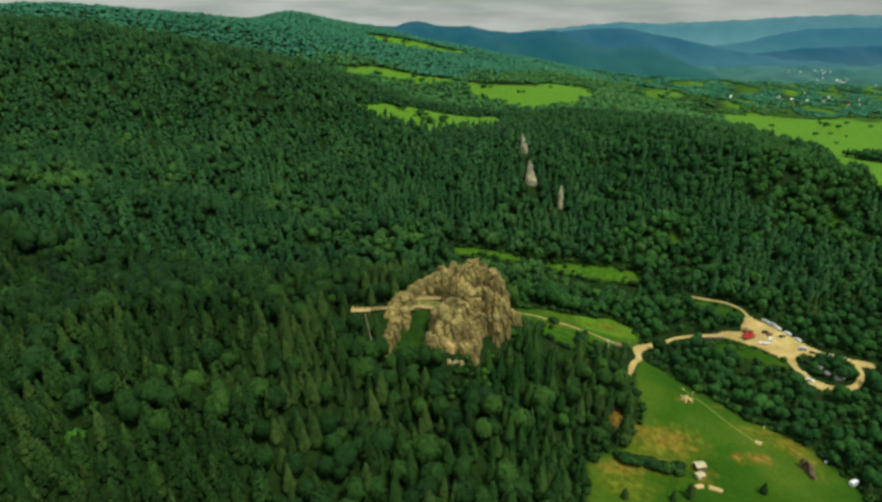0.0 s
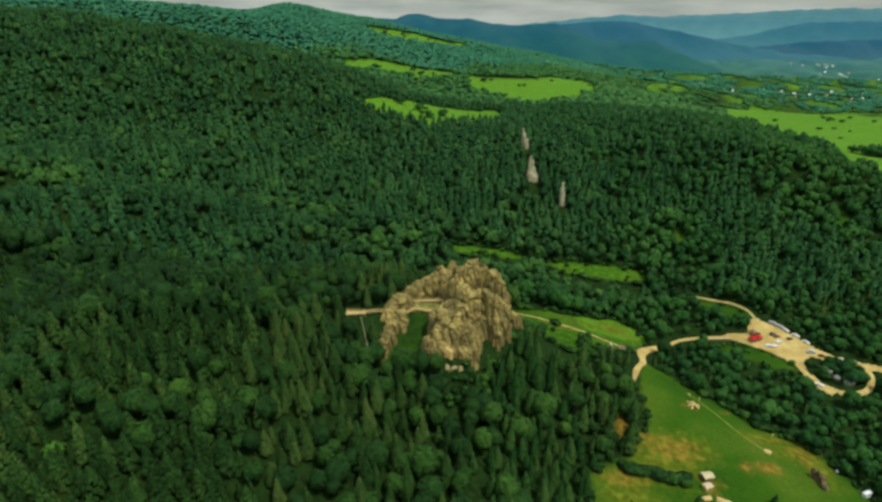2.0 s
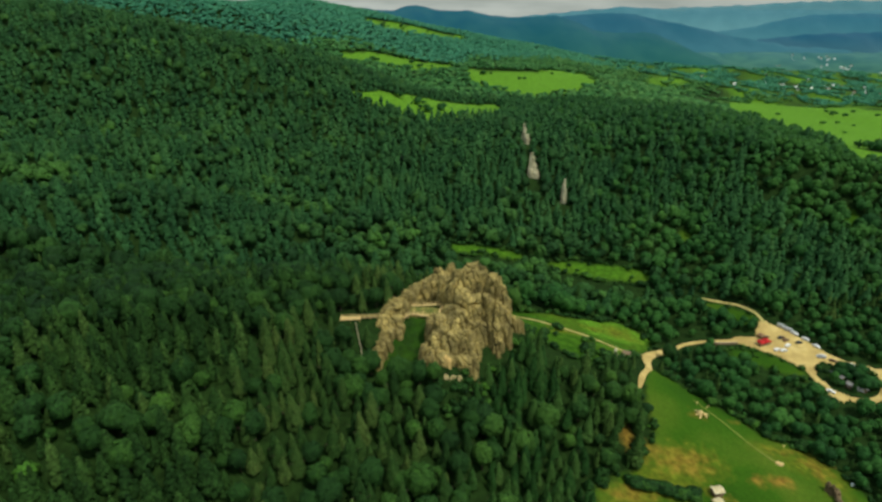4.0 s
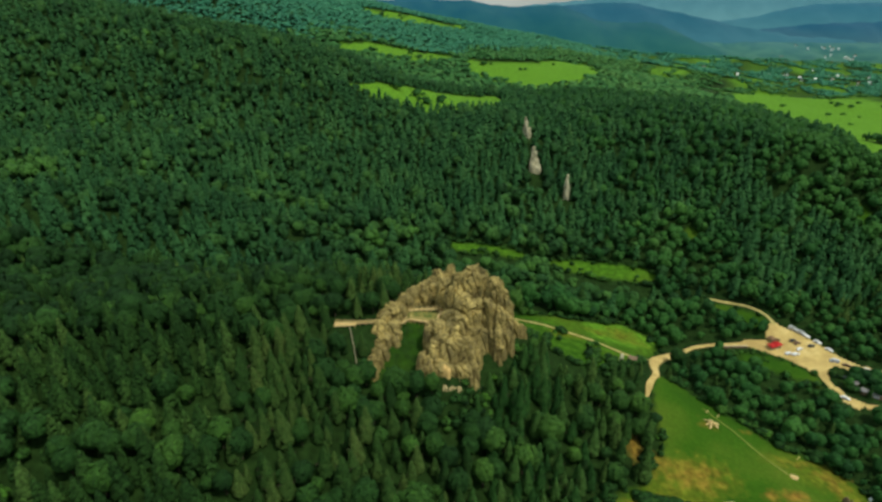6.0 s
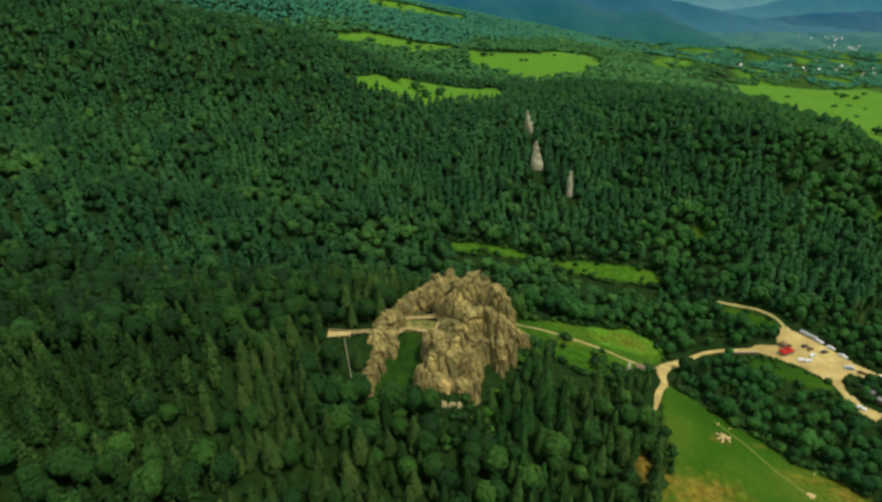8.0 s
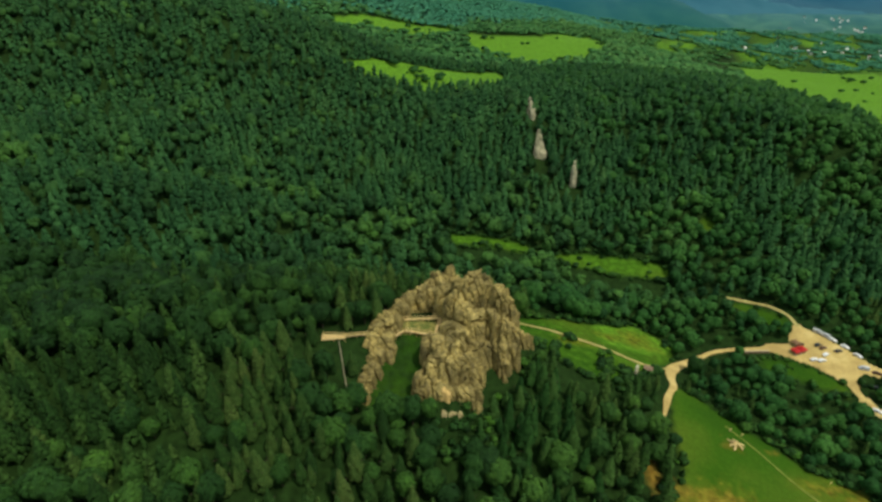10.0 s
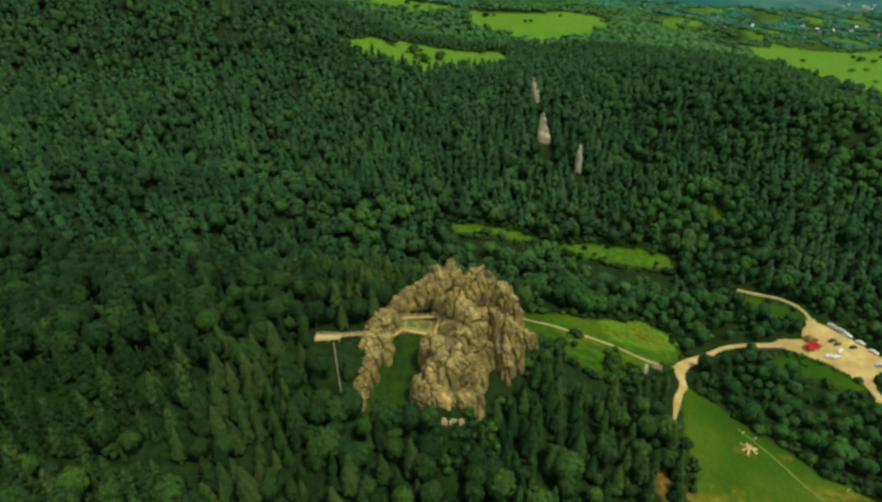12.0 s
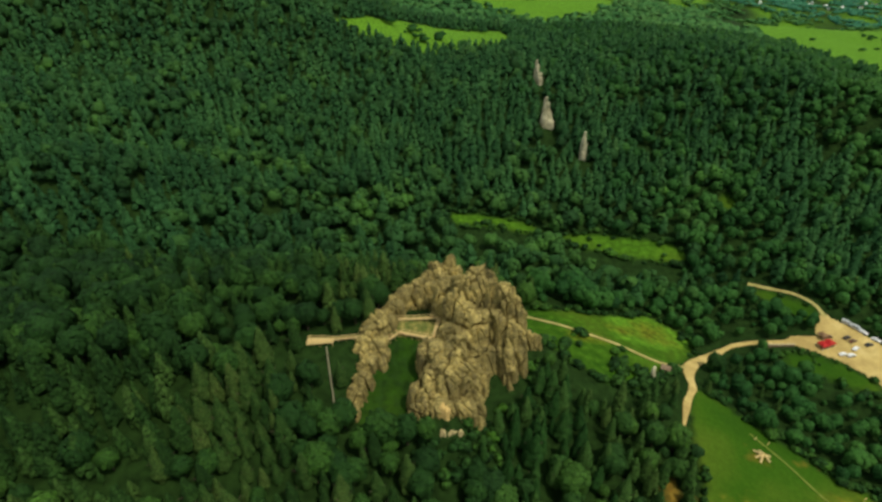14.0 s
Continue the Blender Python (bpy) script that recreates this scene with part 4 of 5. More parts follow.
x, y = X.ravel() + rng.uniform(-1, 1, X.size), Y.ravel() + rng.uniform(-1, 1, X.size)
k = inside(ISLAND, x, y) > 0.5
forest("broadleaf_wood", "clump of small green trees inside the loop road", unit_broad["mid"], spots_of(x[k], y[k], ground(x[k], y[k]), 5.5, 0.22, 0.46), m_slope)
# low bushes along the edges of the woods and on the grassy bank
X, Y = np.meshgrid(np.arange(-60, 300, 2.6), np.arange(150, 425, 2.6))
x, y = X.ravel() + rng.uniform(-1.2, 1.2, X.size), Y.ravel() + rng.uniform(-1.2, 1.2, X.size)
o = openness(x, y)
ok = (o > -5) & (o < 0.6) | (inside(BANK, x, y) > 0) & (waves(x, y, 11, 4.0) > np.where(y < 279, -0.1, 0.75)) | (np.maximum(inside(STRIP, x, y), inside(LOW_STRIP, x, y)) > 0) & (waves(x, y, 6, 7.0) > 0.5) | (np.hypot(x - 243, y - 262) < 6.5) | (inside(LOT, x, y) > -9) & (y < 300) & (waves(x, y, 8, 6.0) > 0.2)
for line, room in ((ROAD, 3.8), (PATH, 2.0), (LOOP, 3.5), (FAR_ROAD, 2)):
    ok &= along(line, x, y) > room
for poly in (LOT, CRAG, TERRACE):
    ok &= inside(poly, x, y) < -1.2
ok &= rng.uniform(0, 1, len(x)) < 0.6
ok |= (x > -8) & (x < 20) & (y > 200) & (y < 209) & (waves(x, y, 6, 3.0) > -0.5)
ok |= (x > 10) & (x < 24) & (y > 209) & (y < 224) & (waves(x, y, 4, 3.0) > -0.4)
rim = inside(CRAG, x, y)
ok |= (rim > -3.5) & (rim < 0.6) & (y < 256) & (x > 18) & (waves(x, y, 4, 8.0) > -0.35)
ok &= along(STAIRS, x, y) > 2.2
x, y = x[ok], y[ok]
forest("bushes", "low green bushes along the wood's edges and on the bank", unit_broad["slope"], spots_of(x, y, ground(x, y), 2.3, 0.42, 0.66), m_leaf_far)
x, y, g = stands(-1700, 2300, 930, 2750, 11.5)
seen = (x > -380) | (np.hypot(x, y) > 1230)  # the crest of the near hill hides what lies close behind it
x, y, g = x[seen], y[seen], g[seen]
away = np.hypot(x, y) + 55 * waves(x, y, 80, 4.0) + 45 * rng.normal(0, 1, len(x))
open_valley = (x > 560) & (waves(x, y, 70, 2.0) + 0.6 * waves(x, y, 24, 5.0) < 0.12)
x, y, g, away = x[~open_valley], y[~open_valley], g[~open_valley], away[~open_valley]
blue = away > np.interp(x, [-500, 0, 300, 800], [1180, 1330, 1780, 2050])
forest("far_wood", "distant wood on the hills behind, haze put into its colour", unit_broad["tiny"], spots_of(x[blue], y[blue], g[blue], 10, 0.2, 0.72), m_far)
forest("far_wood", "green wood round the far meadows, paled for haze", unit_broad["tiny"], spots_of(x[~blue], y[~blue], g[~blue], 9.5, 0.24, 0.70), m_far_green)
# hedges and single trees dotted over the open far meadows
X, Y = np.meshgrid(np.arange(-260, 1900, 15), np.arange(640, 2300, 15))
x, y = X.ravel() + rng.uniform(-8, 8, X.size), Y.ravel() + rng.uniform(-8, 8, X.size)
ok = (openness(x, y) > 0) & (waves(x, y, 45, 7.0) + 0.5 * waves(x, y, 14, 9.0) > np.where(x < 450, np.where(y < 900, 0.35, 0.62), np.where(y < 1000, 1.5, 0.85)))
x, y = x[ok], y[ok]
forest("hedges", "hedges and single trees on the far meadows", unit_broad["far"], spots_of(x, y, ground(x, y), 5.5, 0.4, 0.75), m_slope)
x = np.concatenate([np.linspace(82, 109, 20) + rng.uniform(-0.8, 0.8, 20) for _ in range(3)])
y = 187.5 - (x - 82) * 0.22 + rng.uniform(-1.6, 1.6, len(x))
forest("hedge", "long low clipped green hedge beside the bare meadow soil", unit_broad["mid"], spots_of(x, y, ground(x, y), 3.2, 0.2, 0.62), m_leaf_far)


# ---- ridges on the horizon ----
def ridge(label, y, crest, foot, mat, seed, depth=350):
    """A far forested mountain ridge: a crest line with spurs running down to the valley."""
    cx, cz = [p[0] for p in crest], [p[1] for p in crest]
    xs = np.arange(cx[0], cx[-1], 22.0)
    top = np.interp(xs, cx, cz) + 4 * waves(xs, xs * 0.3, 60, seed) + 2.5 * waves(xs, xs, 13, seed)
    rows = []
    for k, (out, fall) in enumerate(((depth, 0.9), (0, 0.0), (-0.2 * depth, 0.18), (-0.5 * depth, 0.5), (-depth, 1.0))):
        spur = 0.25 * depth * waves(xs, xs * 0 + k * 40, 170, seed) * (k > 1)
        z = top + (foot - top) * fall + (0 if k == 1 else 8 * waves(xs, xs * 0 + 90 * k, 90, seed + 1))
        rows.append(np.stack([xs, np.full(len(xs), float(y)) + out + spur, z], 1))
    V = np.concatenate(rows)
    w = len(xs)
    i = (np.arange(4)[:, None] * w + np.arange(w - 1)).ravel()
    me = mesh_of("backdrop", V, np.stack([i, i + 1, i + w + 1, i + w], 1).tolist(), mat, True)
    return tagged(new("backdrop", me), label, "mountain", kind="structure")


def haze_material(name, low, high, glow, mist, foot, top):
    """A ridge kilometres off; its haze is put in as surface glow, most where mist lies at its foot."""
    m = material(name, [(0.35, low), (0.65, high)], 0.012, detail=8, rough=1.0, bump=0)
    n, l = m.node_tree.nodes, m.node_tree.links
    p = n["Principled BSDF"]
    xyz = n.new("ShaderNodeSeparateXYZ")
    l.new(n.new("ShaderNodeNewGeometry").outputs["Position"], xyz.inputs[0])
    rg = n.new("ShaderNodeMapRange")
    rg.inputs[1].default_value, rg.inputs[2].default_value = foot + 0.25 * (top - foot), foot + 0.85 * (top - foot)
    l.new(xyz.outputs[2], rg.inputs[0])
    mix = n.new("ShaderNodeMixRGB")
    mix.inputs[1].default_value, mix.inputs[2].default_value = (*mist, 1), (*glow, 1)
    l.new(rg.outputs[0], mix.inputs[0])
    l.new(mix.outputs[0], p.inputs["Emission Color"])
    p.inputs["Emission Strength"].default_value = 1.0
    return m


RIDGES = [  # label, distance, crest, foot, low and high base colours, glow at the crest and in the mist at the foot, depth
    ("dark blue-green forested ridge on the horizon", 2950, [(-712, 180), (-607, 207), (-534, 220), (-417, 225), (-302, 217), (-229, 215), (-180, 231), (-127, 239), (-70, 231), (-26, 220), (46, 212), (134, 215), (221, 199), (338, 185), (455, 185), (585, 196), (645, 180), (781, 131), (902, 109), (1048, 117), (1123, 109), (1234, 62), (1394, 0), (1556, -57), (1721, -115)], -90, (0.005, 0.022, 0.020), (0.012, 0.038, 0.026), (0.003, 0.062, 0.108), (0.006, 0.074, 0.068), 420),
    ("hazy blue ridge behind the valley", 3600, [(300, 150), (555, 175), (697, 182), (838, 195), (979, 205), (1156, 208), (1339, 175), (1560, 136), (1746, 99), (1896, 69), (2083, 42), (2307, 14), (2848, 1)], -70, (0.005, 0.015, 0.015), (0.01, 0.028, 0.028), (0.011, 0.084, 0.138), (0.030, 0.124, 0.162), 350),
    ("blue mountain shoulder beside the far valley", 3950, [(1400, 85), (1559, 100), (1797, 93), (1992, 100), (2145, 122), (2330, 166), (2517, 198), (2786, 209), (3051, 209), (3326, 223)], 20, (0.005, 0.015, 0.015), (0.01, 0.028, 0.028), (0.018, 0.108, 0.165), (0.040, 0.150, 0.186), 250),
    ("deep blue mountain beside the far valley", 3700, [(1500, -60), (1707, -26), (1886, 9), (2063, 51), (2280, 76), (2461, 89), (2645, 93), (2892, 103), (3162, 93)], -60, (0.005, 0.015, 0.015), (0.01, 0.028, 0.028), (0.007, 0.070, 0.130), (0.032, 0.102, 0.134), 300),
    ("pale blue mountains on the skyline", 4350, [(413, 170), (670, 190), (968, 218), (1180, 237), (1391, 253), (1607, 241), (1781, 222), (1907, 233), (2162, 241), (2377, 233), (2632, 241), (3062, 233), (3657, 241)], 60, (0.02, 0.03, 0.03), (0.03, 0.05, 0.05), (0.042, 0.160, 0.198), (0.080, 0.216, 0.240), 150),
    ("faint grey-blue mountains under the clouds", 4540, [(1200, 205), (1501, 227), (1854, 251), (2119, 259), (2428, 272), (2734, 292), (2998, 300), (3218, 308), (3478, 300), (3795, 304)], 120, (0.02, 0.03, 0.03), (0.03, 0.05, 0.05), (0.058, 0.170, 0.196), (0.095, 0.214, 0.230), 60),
    # slope added over the far valley ground to carry its haze as glow
    ("hazy teal slope added over the far valley floor", 3300, [(1150, -30), (1500, -5), (1900, 2), (2300, -2), (2700, 4), (3100, 0), (3500, 5)], -100, (0.012, 0.04, 0.03), (0.04, 0.09, 0.05), (0.014, 0.078, 0.094), (0.008, 0.058, 0.050), 620),
]
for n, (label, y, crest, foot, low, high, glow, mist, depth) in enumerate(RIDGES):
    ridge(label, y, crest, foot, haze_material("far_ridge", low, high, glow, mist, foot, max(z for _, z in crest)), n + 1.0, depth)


# ---- timber walks round the crag ----
def box(bm, at, size, turn=0.0, bevel=0.03, pitch=0.0):
    """Adds a bevelled box to bm: middle, full sizes, turn about z, tilt about its own y."""
    made = bmesh.ops.create_cube(bm, size=1.0, matrix=pose(*at, 0, pitch, turn) @ Matrix.Diagonal((*size, 1)))
    if bevel:
        edges = {e for v in made["verts"] for e in v.link_edges}
        bmesh.ops.bevel(bm, geom=list(edges), offset=min(bevel, 0.3 * min(size)), segments=1, affect="EDGES")
    return bm


def beam(bm, a, b, thick, deep, bevel=0.02):
    """A beam from a to b."""
    a, b = Vector(a), Vector(b)
    d = b - a
    turn = math.degrees(math.atan2(d.y, d.x))
    pitch = -math.degrees(math.atan2(d.z, math.hypot(d.x, d.y)))
    return box(bm, (a + b) / 2, (d.length, thick, deep), turn, bevel, pitch)


def boardwalk(label, a, b, width, za, zb):
    """A plank walk on posts with handrails, from a to b."""
    walkway = thing("boardwalk", label, "boardwalk", (a[0], a[1], za), group="timber walks")
    a3, b3 = Vector((0, 0, 0)), Vector((b[0] - a[0], b[1] - a[1], zb - za))
    d = (b3 - a3).normalized()
    side = Vector((-d.y, d.x, 0)).normalized()
    n = max(3, int((b3 - a3).length / 0.32))
    bm = bmesh.new()
    for i in range(n):
        p = a3.lerp(b3, (i + 0.5) / n)
        box(bm, p, (0.27, width * random.uniform(0.97, 1.04), 0.08), math.degrees(math.atan2(d.y, d.x)), 0)
    part("deck", bm, m_wood, walkway)
    k = max(2, int((b3 - a3).length / 2.5))
    for s in (-1, 1):
        off = side * (s * width * 0.5)
        part("handrail", beam(bmesh.new(), a3 + off + Vector((0, 0, 1.05)), b3 + off + Vector((0, 0, 1.05)), 0.18, 0.16), m_wood, walkway)
        part("joist", beam(bmesh.new(), a3 + off * 0.8 - Vector((0, 0, 0.2)), b3 + off * 0.8 - Vector((0, 0, 0.2)), 0.16, 0.24), m_old_wood, walkway)
        for i in range(k + 1):
            p = a3.lerp(b3, i / k) + off
            low = min(p.z - 0.5, float(ground(a[0] + p.x, a[1] + p.y)) - za - 0.4)
            part("post", beam(bmesh.new(), (p.x, p.y, low), (p.x, p.y, p.z + 1.1), 0.16, 0.16), m_wood, walkway)
    return walkway


def gz(x, y):
    return float(ground(x, y))


COURT = [(-15, 262), (3, 263), (0.5, 251.5), (-13.5, 254.5)]
court = tagged(slab("court", COURT, material("trampled_grass", [(0.35, (0.075, 0.105, 0.018)), (0.55, (0.16, 0.155, 0.035)), (0.75, (0.42, 0.31, 0.10))], 0.35, rough=0.95, bump=0.3, bump_scale=2, fine=5), 0.7, 1.5), "trampled yellow grass court between the timber walks", "ground", kind="structure")
LEVEL = max(gz(*c) for c in COURT) + 0.9
boardwalk("pale timber walk with handrails behind the grass court", (-15, 262.5), (2.5, 263.5), 1.5, LEVEL, LEVEL)
boardwalk("pale timber walk with handrails joining the two court walks", (2.6, 262.5), (0.6, 251.5), 1.3, LEVEL, LEVEL - 0.3)
boardwalk("pale timber walk with handrails before the grass court", (0.2, 251.2), (-13, 254.6), 1.6, LEVEL - 0.3, LEVEL - 0.2)
boardwalk("pale timber walk from the court to the rock fin", (-13.3, 254.6), (-17, 250.5), 1.3, LEVEL - 0.2, LEVEL - 0.2)
boardwalk("pale timber walk from the rock fin to the lookout deck", (-28, 252), (-39.5, 249.5), 0.9, gz(-28, 252) + 0.9, gz(-39.5, 249.5) + 0.9)
deck = thing("lookout_deck", "wide pale timber lookout deck at the slope's edge", "deck", (-43, 248.6, gz(-43, 248.6) + 0.9))
bm = bmesh.new()
for i in range(22):
    box(bm, (-5 + i * 0.46, -0.3 + 0.02 * i, 0), (0.4, 4.4 - 0.07 * i, 0.1), 0, 0)
part("deck", bm, m_wood, deck)
for px, py in ((-5, -2.4), (-5, 1.9), (0, -2.3), (0, 1.8), (4.6, -1.6), (4.6, 1.4)):
    part("post", beam(bmesh.new(), (px, py, -3.0), (px, py, 1.1), 0.2, 0.2), m_wood, deck)
for a, b in (((-5, -2.4), (4.6, -1.6)), ((-5, 1.9), (4.6, 1.4)), ((-5, -2.4), (-5, 1.9))):
    part("handrail", beam(bmesh.new(), (*a, 1.05), (*b, 1.05), 0.16, 0.14), m_wood, deck)
stairs = thing("wooden_stairs", "long straight weathered timber stairs down the wooded slope", "stairs", (-40.5, 245.5, gz(-40.5, 245.5) + 0.7))
down = Vector((8.3, -30, gz(-32.2, 215.5) - gz(-40.5, 245.5)))
side = Vector((down.y, -down.x, 0)).normalized() * 0.2
bm = bmesh.new()
for i in range(90):
    p = down * ((i + 0.5) / 90)
    p.z += float(ground(-40.5 + p.x, 245.5 + p.y)) - gz(-40.5, 245.5) - p.z
    box(bm, p, (0.34, 0.34, 0.09), math.degrees(math.atan2(down.y, down.x)), 0)
part("treads", bm, m_rail, stairs)
for s in (-1, 1):
    for j in range(6):
        a, b = down * (j / 6), down * ((j + 1) / 6)
        for q in (a, b):
            q.z = float(ground(-40.5 + q.x, 245.5 + q.y)) - gz(-40.5, 245.5) + 0.95
        part("handrail", beam(bmesh.new(), a + side * s, b + side * s, 0.05, 0.05), m_rail, stairs)
        part("post", beam(bmesh.new(), a + side * s - Vector((0, 0, 1.7)), a + side * s, 0.13, 0.13), m_rail, stairs)


# ---- car park ----
def car_kind(label, paint, long=4.4, wide=1.8, high=1.5, van=False):
    """A parked car: shaped body, window band, four wheels with rims, lamps."""
    c = thing("car", label, "car", group="parked cars")
    h = long / 2
    if van:
        prof = [(-h, 0.35), (-h, high * 0.96), (-h + 0.15, high), (h - 1.3, high), (h - 0.55, high * 0.6), (h, high * 0.5), (h, 0.35)]
        glass = [(-h + 0.3, high * 0.62), (-h + 0.3, high * 0.9), (h - 1.35, high * 0.9), (h - 0.75, high * 0.62)]
    else:
        prof = [(-h, 0.32), (-h, 0.78), (-h + 0.5, 0.92), (-h + 1.1, high * 0.98), (0.2, high), (0.95, 0.95), (h - 0.15, 0.78), (h, 0.6), (h, 0.32)]
        glass = [(-h + 0.72, 0.95), (-h + 1.15, high * 0.93), (0.15, high * 0.94), (0.8, 0.96)]

    def extrude(p, w, inset):
        bm = bmesh.new()
        left, right = [], []
        for x, z in p:
            k = w / 2 - (inset if z > 1.0 else 0)
            left.append(bm.verts.new((x, k, z)))
            right.append(bm.verts.new((x, -k, z)))
        bm.faces.new(left)
        bm.faces.new(right[::-1])
        n = len(p)
        for i in range(n):
            bm.faces.new((left[i], right[i], right[(i + 1) % n], left[(i + 1) % n]))
        bmesh.ops.recalc_face_normals(bm, faces=bm.faces)
        bmesh.ops.bevel(bm, geom=list(bm.edges), offset=0.06, segments=1, affect="EDGES")
        return bm

    part("body", extrude(prof, wide, 0.14), paint, c)
    part("windows", extrude(glass, wide + 0.02, 0.13), m_glass, c, "dark car windows")
    for x in (-h + 0.8, h - 0.85):
        for y in (-wide / 2 + 0.1, wide / 2 - 0.1):
            bm = bmesh.new()
            bmesh.ops.create_cone(bm, cap_ends=True, segments=12, radius1=0.33, radius2=0.33, depth=0.22, matrix=pose(x, y, 0.33, 90, 0, 0))
            part("tyre", bm, m_tyre, c)
    for y in (-wide / 2 + 0.3, wide / 2 - 0.3):
        part("headlight", box(bmesh.new(), (h - 0.02, y, 0.62), (0.08, 0.3, 0.14)), m_white, c, "clear headlight")
        part("taillight", box(bmesh.new(), (-h + 0.02, y, 0.7), (0.08, 0.25, 0.16)), m_red, c, "red taillight")
    return c


def place(ob, x, y, turn, first, lift=0.32):
    """Stands a thing, or a copy of it, on the ground at a spot."""
    m = pose(x, y, gz(x, y) + lift, 0, 0, turn)
    if first:
        ob.matrix_basis = m
        return ob
    return copy_thing(ob, m)


white_car = car_kind("white hatchback parked on the dirt lot", m_white)
dark_car = car_kind("dark grey saloon parked on the dirt lot", m_dark)
brown_car = car_kind("brown estate car parked on the dirt lot", m_brown, 4.6)
silver_van = car_kind("silver van parked at the edge of the dirt lot", m_silver, 4.7, 1.9, 2.0, True)
white_van = car_kind("white van parked beside the loop road", m_white, 5.6, 2.0, 2.3, True)
for ob, spots in (
    (white_car, ((210, 294, 10), (213.5, 293, 12), (228, 307.5, -50), (231.5, 302, -48), (218, 297, 30), (234, 295, -55), (245.5, 278.5, -20), (219, 257.5, -40))),
    (dark_car, ((218, 304.5, 20), (229, 272, -60), (230.5, 267.5, -65), (232.2, 263, -60), (226, 299, 15))),
    (brown_car, ((219.5, 302, 18), (236, 282, -25), (209, 306, 5), (240, 280, -22))),
    (silver_van, ((223, 314, -48), (226, 310.5, -48), (231, 285.5, 160), (235.5, 259, -30))),
    (white_van, ((254, 256, 30), (190.5, 181.5, 20))),
):
    for i, (px, py, turn) in enumerate(spots):
        place(ob, px, py, turn, i == 0, 0.32 if py > 240 else 0.02)


def tent(name, label, cloth, w, h, at, turn, poles=4):
    """A market pavilion: hipped cloth roof with a valance on poles."""
    t = thing(name, label, "tent", (*at, gz(*at) + 0.3), turn, "market tents")
    bm = bmesh.new()
    rim = [bm.verts.new((sx * w / 2, sy * w / 2, h * 0.68)) for sx, sy in ((-1, -1), (1, -1), (1, 1), (-1, 1))]
    drop = [bm.verts.new((v.co.x, v.co.y, h * 0.58)) for v in rim]
    top = [bm.verts.new((v.co.x * 0.12, v.co.y * 0.12, h)) for v in rim]
    for i in range(4):
        j = (i + 1) % 4
        bm.faces.new((rim[i], rim[j], top[j], top[i]))
        bm.faces.new((drop[i], drop[j], rim[j], rim[i]))
    bm.faces.new(top)
    part("canopy", bm, cloth, t)
    for sx in (-1, 1):
        for sy in (-1, 1):
            part("pole", beam(bmesh.new(), (sx * w * 0.48, sy * w * 0.48, -0.1), (sx * w * 0.48, sy * w * 0.48, h * 0.66), 0.1, 0.1), m_silver, t)
    part("counter", box(bmesh.new(), (0, -w * 0.3, 0.5), (w * 0.8, 0.6, 1.0)), m_old_wood, t)
    return t


tent("market_tent", "red cloth market tent on the dirt lot", m_red_cloth, 4.2, 3.6, (202.6, 299.6), 15)
tent("market_tent", "red cloth market tent on the dirt lot", m_red_cloth, 4.2, 3.6, (206.6, 300.8), 15)
tent("market_tent", "brown cloth market tent on the dirt lot", m_brown_cloth, 4.0, 3.2, (206.0, 306.0), 20)


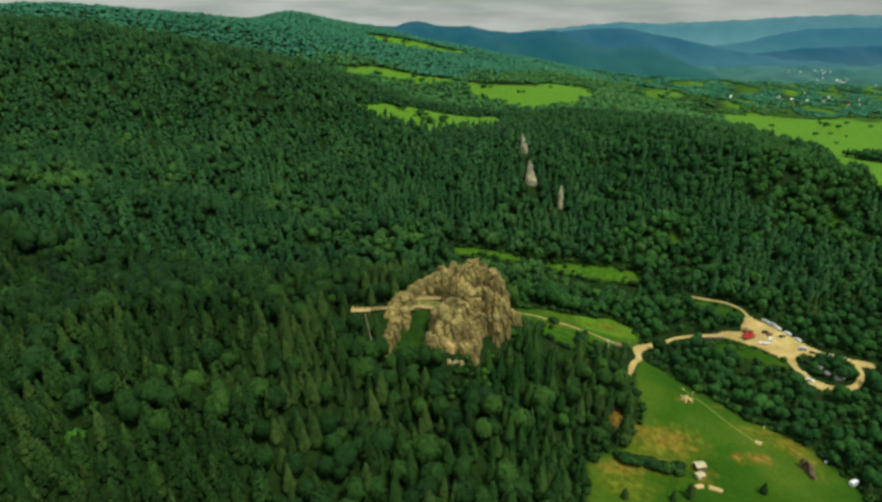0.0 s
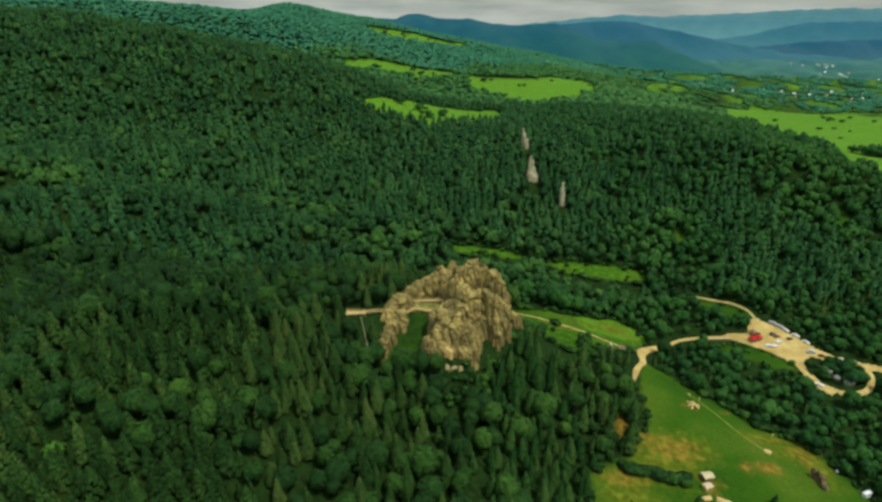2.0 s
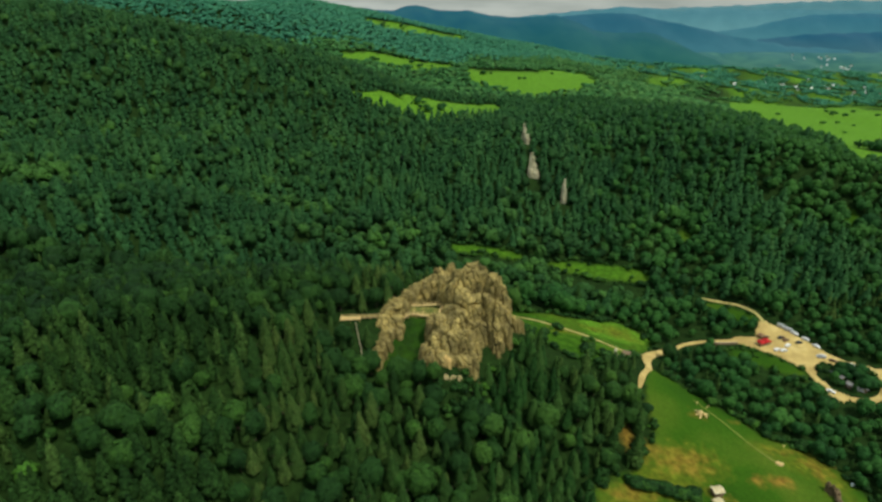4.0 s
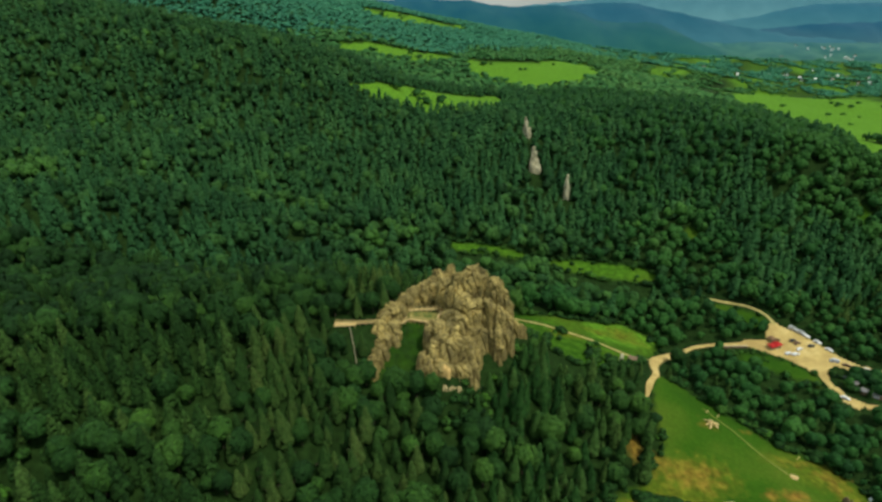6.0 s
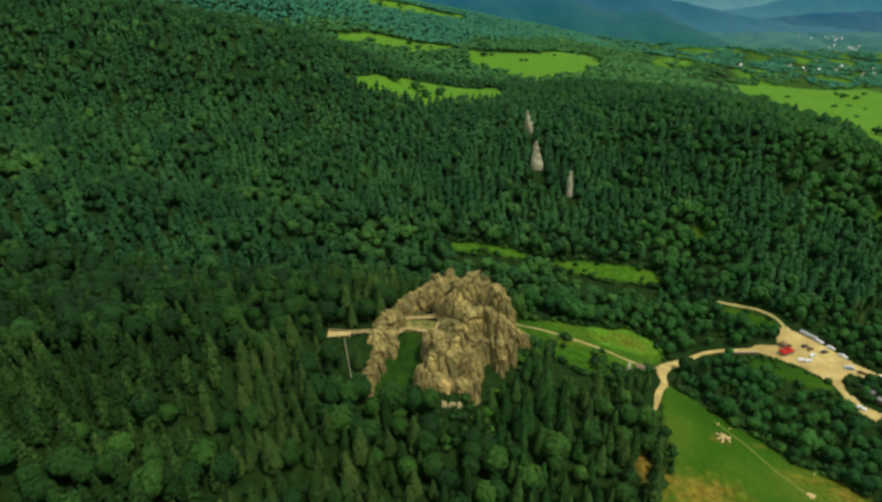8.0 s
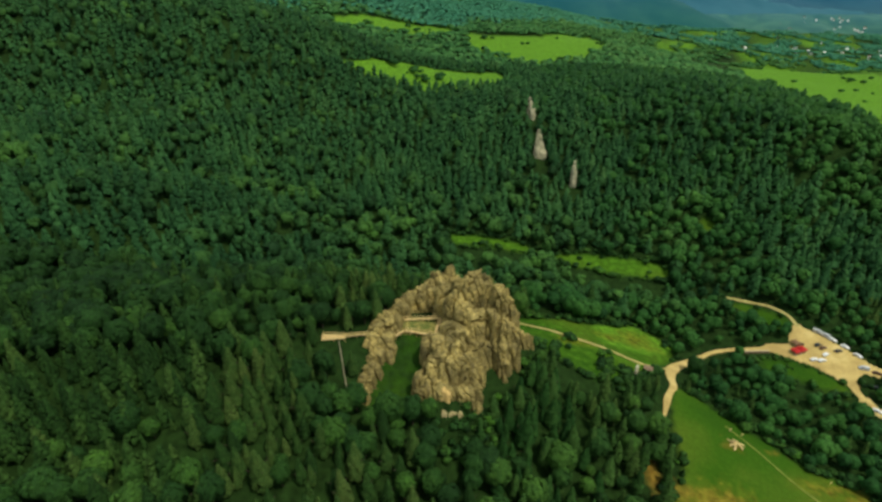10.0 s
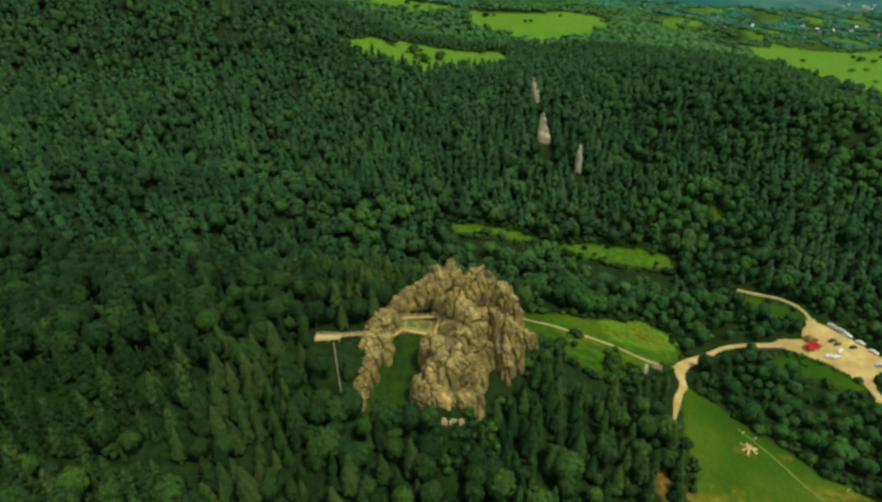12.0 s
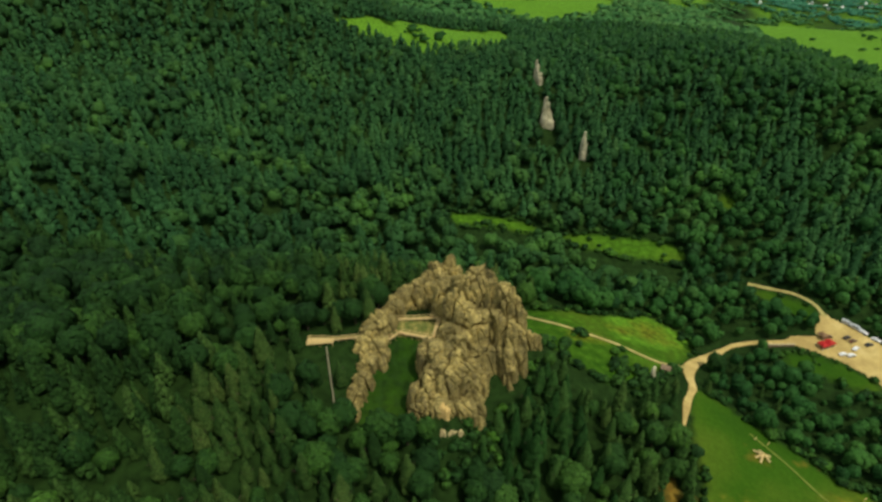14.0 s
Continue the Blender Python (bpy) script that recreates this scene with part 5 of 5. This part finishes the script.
def stall(name, label, w, d, h, roof_mat, wall_mat, at, turn, pitch=0.35, group=""):
    """A small wooden building: walls with a door and a window, a gabled roof with eaves."""
    t = thing(name, label, "hut", (*at, gz(*at)), turn, group)
    walls = bmesh.new()
    for sx in (-1, 1):
        box(walls, (sx * (w / 2 - 0.06), 0, h / 2 - 0.2), (0.12, d, h + 0.4), 0, 0)
    for sy in (-1, 1):
        box(walls, (0, sy * (d / 2 - 0.06), h / 2 - 0.2), (w - 0.24, 0.12, h + 0.4), 0, 0)
    part("wall", walls, wall_mat, t)
    bm = bmesh.new()
    rise = d * 0.5 * pitch
    e, o = 0.35, 0.45
    rows = [(-d / 2 - e, h - e * pitch), (0, h + rise), (d / 2 + e, h - e * pitch)]
    up = [[bm.verts.new((sx * (w / 2 + o), y, z + lift)) for y, z in rows] for sx in (-1, 1) for lift in (0.0, 0.14)]
    lo0, hi0, lo1, hi1 = up
    for i in range(2):
        bm.faces.new((hi0[i], hi1[i], hi1[i + 1], hi0[i + 1]))
        bm.faces.new((lo0[i], lo0[i + 1], lo1[i + 1], lo1[i]))
        bm.faces.new((lo0[i], hi0[i], hi0[i + 1], lo0[i + 1]))
        bm.faces.new((lo1[i], lo1[i + 1], hi1[i + 1], hi1[i]))
    bm.faces.new((lo0[0], lo1[0], hi1[0], hi0[0]))
    bm.faces.new((lo0[2], hi0[2], hi1[2], lo1[2]))
    bmesh.ops.recalc_face_normals(bm, faces=bm.faces)
    part("roof", bm, roof_mat, t)
    gable = bmesh.new()
    for sx in (-1, 1):
        gable.faces.new([gable.verts.new((sx * (w / 2 - 0.02), y, z)) for y, z in ((-d / 2, h - 0.02), (0, h + rise - 0.02), (d / 2, h - 0.02))])
    part("gable", gable, wall_mat, t)
    door = part("door", box(bmesh.new(), (w * 0.2, -d / 2 - 0.03, 1.0), (0.9, 0.08, 2.0)), m_old_wood, t)
    part("door_handle", box(bmesh.new(), (w * 0.2 + 0.35, -d / 2 - 0.1, 1.0), (0.05, 0.08, 0.14), 0, 0), m_silver, door)
    win = part("window", box(bmesh.new(), (-w * 0.22, -d / 2 - 0.02, 1.5), (0.9, 0.1, 0.8)), m_white, t)
    part("pane", box(bmesh.new(), (-w * 0.22, -d / 2 - 0.06, 1.5), (0.72, 0.06, 0.62)), m_glass, win)
    return t


for i, (px, py, w, turn) in enumerate(((227.5, 267, 3.6, -65), (229.5, 260.5, 4.2, -60), (234.5, 258, 3.6, -28))):
    stall("market_stall", "low timber market stall with a grey roof by the loop road", w, 3, 2.4, m_grey_roof, m_old_wood, (px + 3, py + 1), turn, group="market stalls")
stall("timber_shed", "small timber shed with a cream sheet roof on the meadow", 4.0, 3.2, 2.4, m_cream, m_old_wood, (119, 184.5), 8)
stall("timber_shed", "low open shed with a pale roof beside the meadow track", 3.2, 2.4, 1.9, m_cream, m_wood, (117, 179.5), 20)
stall("ticket_booth", "small timber booth with a brown board roof beside the path", 3.4, 2.8, 2.5, m_old_wood, m_wood, (106.5, 269.5), -30)


def logs(name, label, category, at, turn, rows, length, mat):
    """A low pile of cut logs."""
    t = thing(name, label, category, (*at, gz(*at)), turn)
    rnd = random.Random(int(at[0]))
    for r in range(rows):
        for k in range(rows * 2 - r):
            bm = bmesh.new()
            q = 0.26 * rnd.uniform(0.85, 1.2)
            bmesh.ops.create_cone(bm, cap_ends=True, segments=8, radius1=q, radius2=q * 0.9, depth=length * rnd.uniform(0.85, 1.1), matrix=pose(rnd.uniform(-0.3, 0.3), (k - rows + r / 2) * 0.55, 0.2 + r * 0.45, 0, 90, rnd.uniform(-3, 3)))
            part("log", bm, mat, t)
    return t


logs("log_pile", "pile of pale peeled logs lying on the meadow", "logs", (121.5, 173.5), -25, 2, 5.5, m_wood)
logs("log_pile", "small pile of pale boards beside the shed", "logs", (114.5, 174.5), 10, 2, 4, m_wood)
logs("log_pile", "small pile of grey logs beside the meadow track", "logs", (157, 202.5), -30, 2, 3, m_wood)

frame_at = (131, 228)
star = thing("log_shelter", "pale star-shaped log frame on bare soil in the meadow", "shelter", (*frame_at, gz(*frame_at)))
for i, (r, hh) in enumerate(((3.8, 0.6), (3.2, 1.4), (4.0, 0.4), (3.0, 1.8), (3.6, 0.8), (3.4, 1.2))):
    ang = radians(i * 60 + (i % 2) * 13)
    part("beam", beam(bmesh.new(), (0.3 * math.cos(ang + 2), 0.3 * math.sin(ang + 2), 1.7 + 0.1 * i), (r * math.cos(ang), r * math.sin(ang), hh * 0.3 - 0.2), 0.75, 0.5, 0.08), m_wood, star)
part("post", beam(bmesh.new(), (0, 0, -0.4), (0.1, 0, 2.8), 0.6, 0.6, 0.08), m_wood, star)
for px, py, hh in ((133, 236.5, 1.6), (138, 235, 1.4), (166, 214, 1.8)):
    sign = thing("sign_post", "small pale wooden sign post on the meadow", "sign", (px, py, gz(px, py)), 20, "sign posts")
    part("post", beam(bmesh.new(), (0, 0, -0.3), (0, 0, hh), 0.14, 0.14), m_wood, sign)
    part("board", box(bmesh.new(), (0, -0.1, hh), (1.3, 0.08, 0.9)), m_wood, sign)
crag("meadow_rock", "brown rocky knoll rising from the edge of the meadow", [(171.6, 189, 13.6, 1.4, 1.5), (173, 186.4, 12.8, 1.5, 1.6), (172.4, 183.4, 11.2, 1.3, 1.4)], m_rock_dark, 181, cell=0.4, rough=0.6)
crag("standing_stone", "pale upright stone slab among the trees by the path", [(97.5, 262, 33.5, 1.1, 0.9)], m_rock_pale, 191, cell=0.3, rough=0.25)
# plain boxes added for two small white spots of unknown kind
for px, py in ((186, 194.5), (188.6, 194.2)):
    pale_box = thing("beehive", "small white wooden box standing at the wood's edge", "box", (px, py, gz(px, py)), 10, "white boxes")
    part("body", box(bmesh.new(), (0, 0, 0.5), (1.0, 0.9, 1.1)), m_white, pale_box)
    part("lid", box(bmesh.new(), (0, 0, 1.1), (1.15, 1.05, 0.12)), m_silver, pale_box)

wall = thing("retaining_wall", "brown timber retaining wall under a pale road edge", "wall", (179, 303, gz(179, 303)), 1)
part("wall", box(bmesh.new(), (0, -2.6, 0.0), (19, 0.5, 2.6)), m_old_wood, wall)
part("kerb", box(bmesh.new(), (0, -2.4, 1.1), (19.4, 1.1, 0.35)), m_cream, wall, "pale kerb on top of the wall")
for i in range(9):
    part("post", box(bmesh.new(), (-9 + 2.25 * i, -2.95, 0.1), (0.3, 0.3, 2.7)), m_old_wood, wall)

# ---- village in the far valley ----
rnd = random.Random(8)
house_roofs = [m_grey_roof, m_brown_cloth, m_white]
for k in range(84):
    hy = rnd.uniform(2780, 3230)
    hx = hy * rnd.uniform(0.58, 0.80)
    hz = -4 - 100 * (3300 - hy) / 620
    if k % 2 == 0:
        hx, hy = 1500 + rnd.gauss(0, 160), 2150 + rnd.gauss(0, 150)
        hz = gz(hx, hy)
    w = rnd.uniform(6, 11)
    hut = thing("house", "small white-walled house in the far valley", "house", (hx, hy, hz), rnd.uniform(0, 180), "village houses")
    part("wall", box(bmesh.new(), (0, 0, 2.5), (w, w * 0.7, 6), 0, 0), m_white, hut)
    bm = bmesh.new()
    pts = [bm.verts.new((sx * w * 0.54, y, z)) for sx in (-1, 1) for y, z in ((-w * 0.42, 5.2), (0, 9.0), (w * 0.42, 5.2))]
    for q in ((0, 3, 4, 1), (1, 4, 5, 2), (0, 2, 5, 3)):
        bm.faces.new([pts[i] for i in q])
    bm.faces.new(pts[:3])
    bm.faces.new(pts[3:])
    part("roof", bm, house_roofs[k % 3], hut)
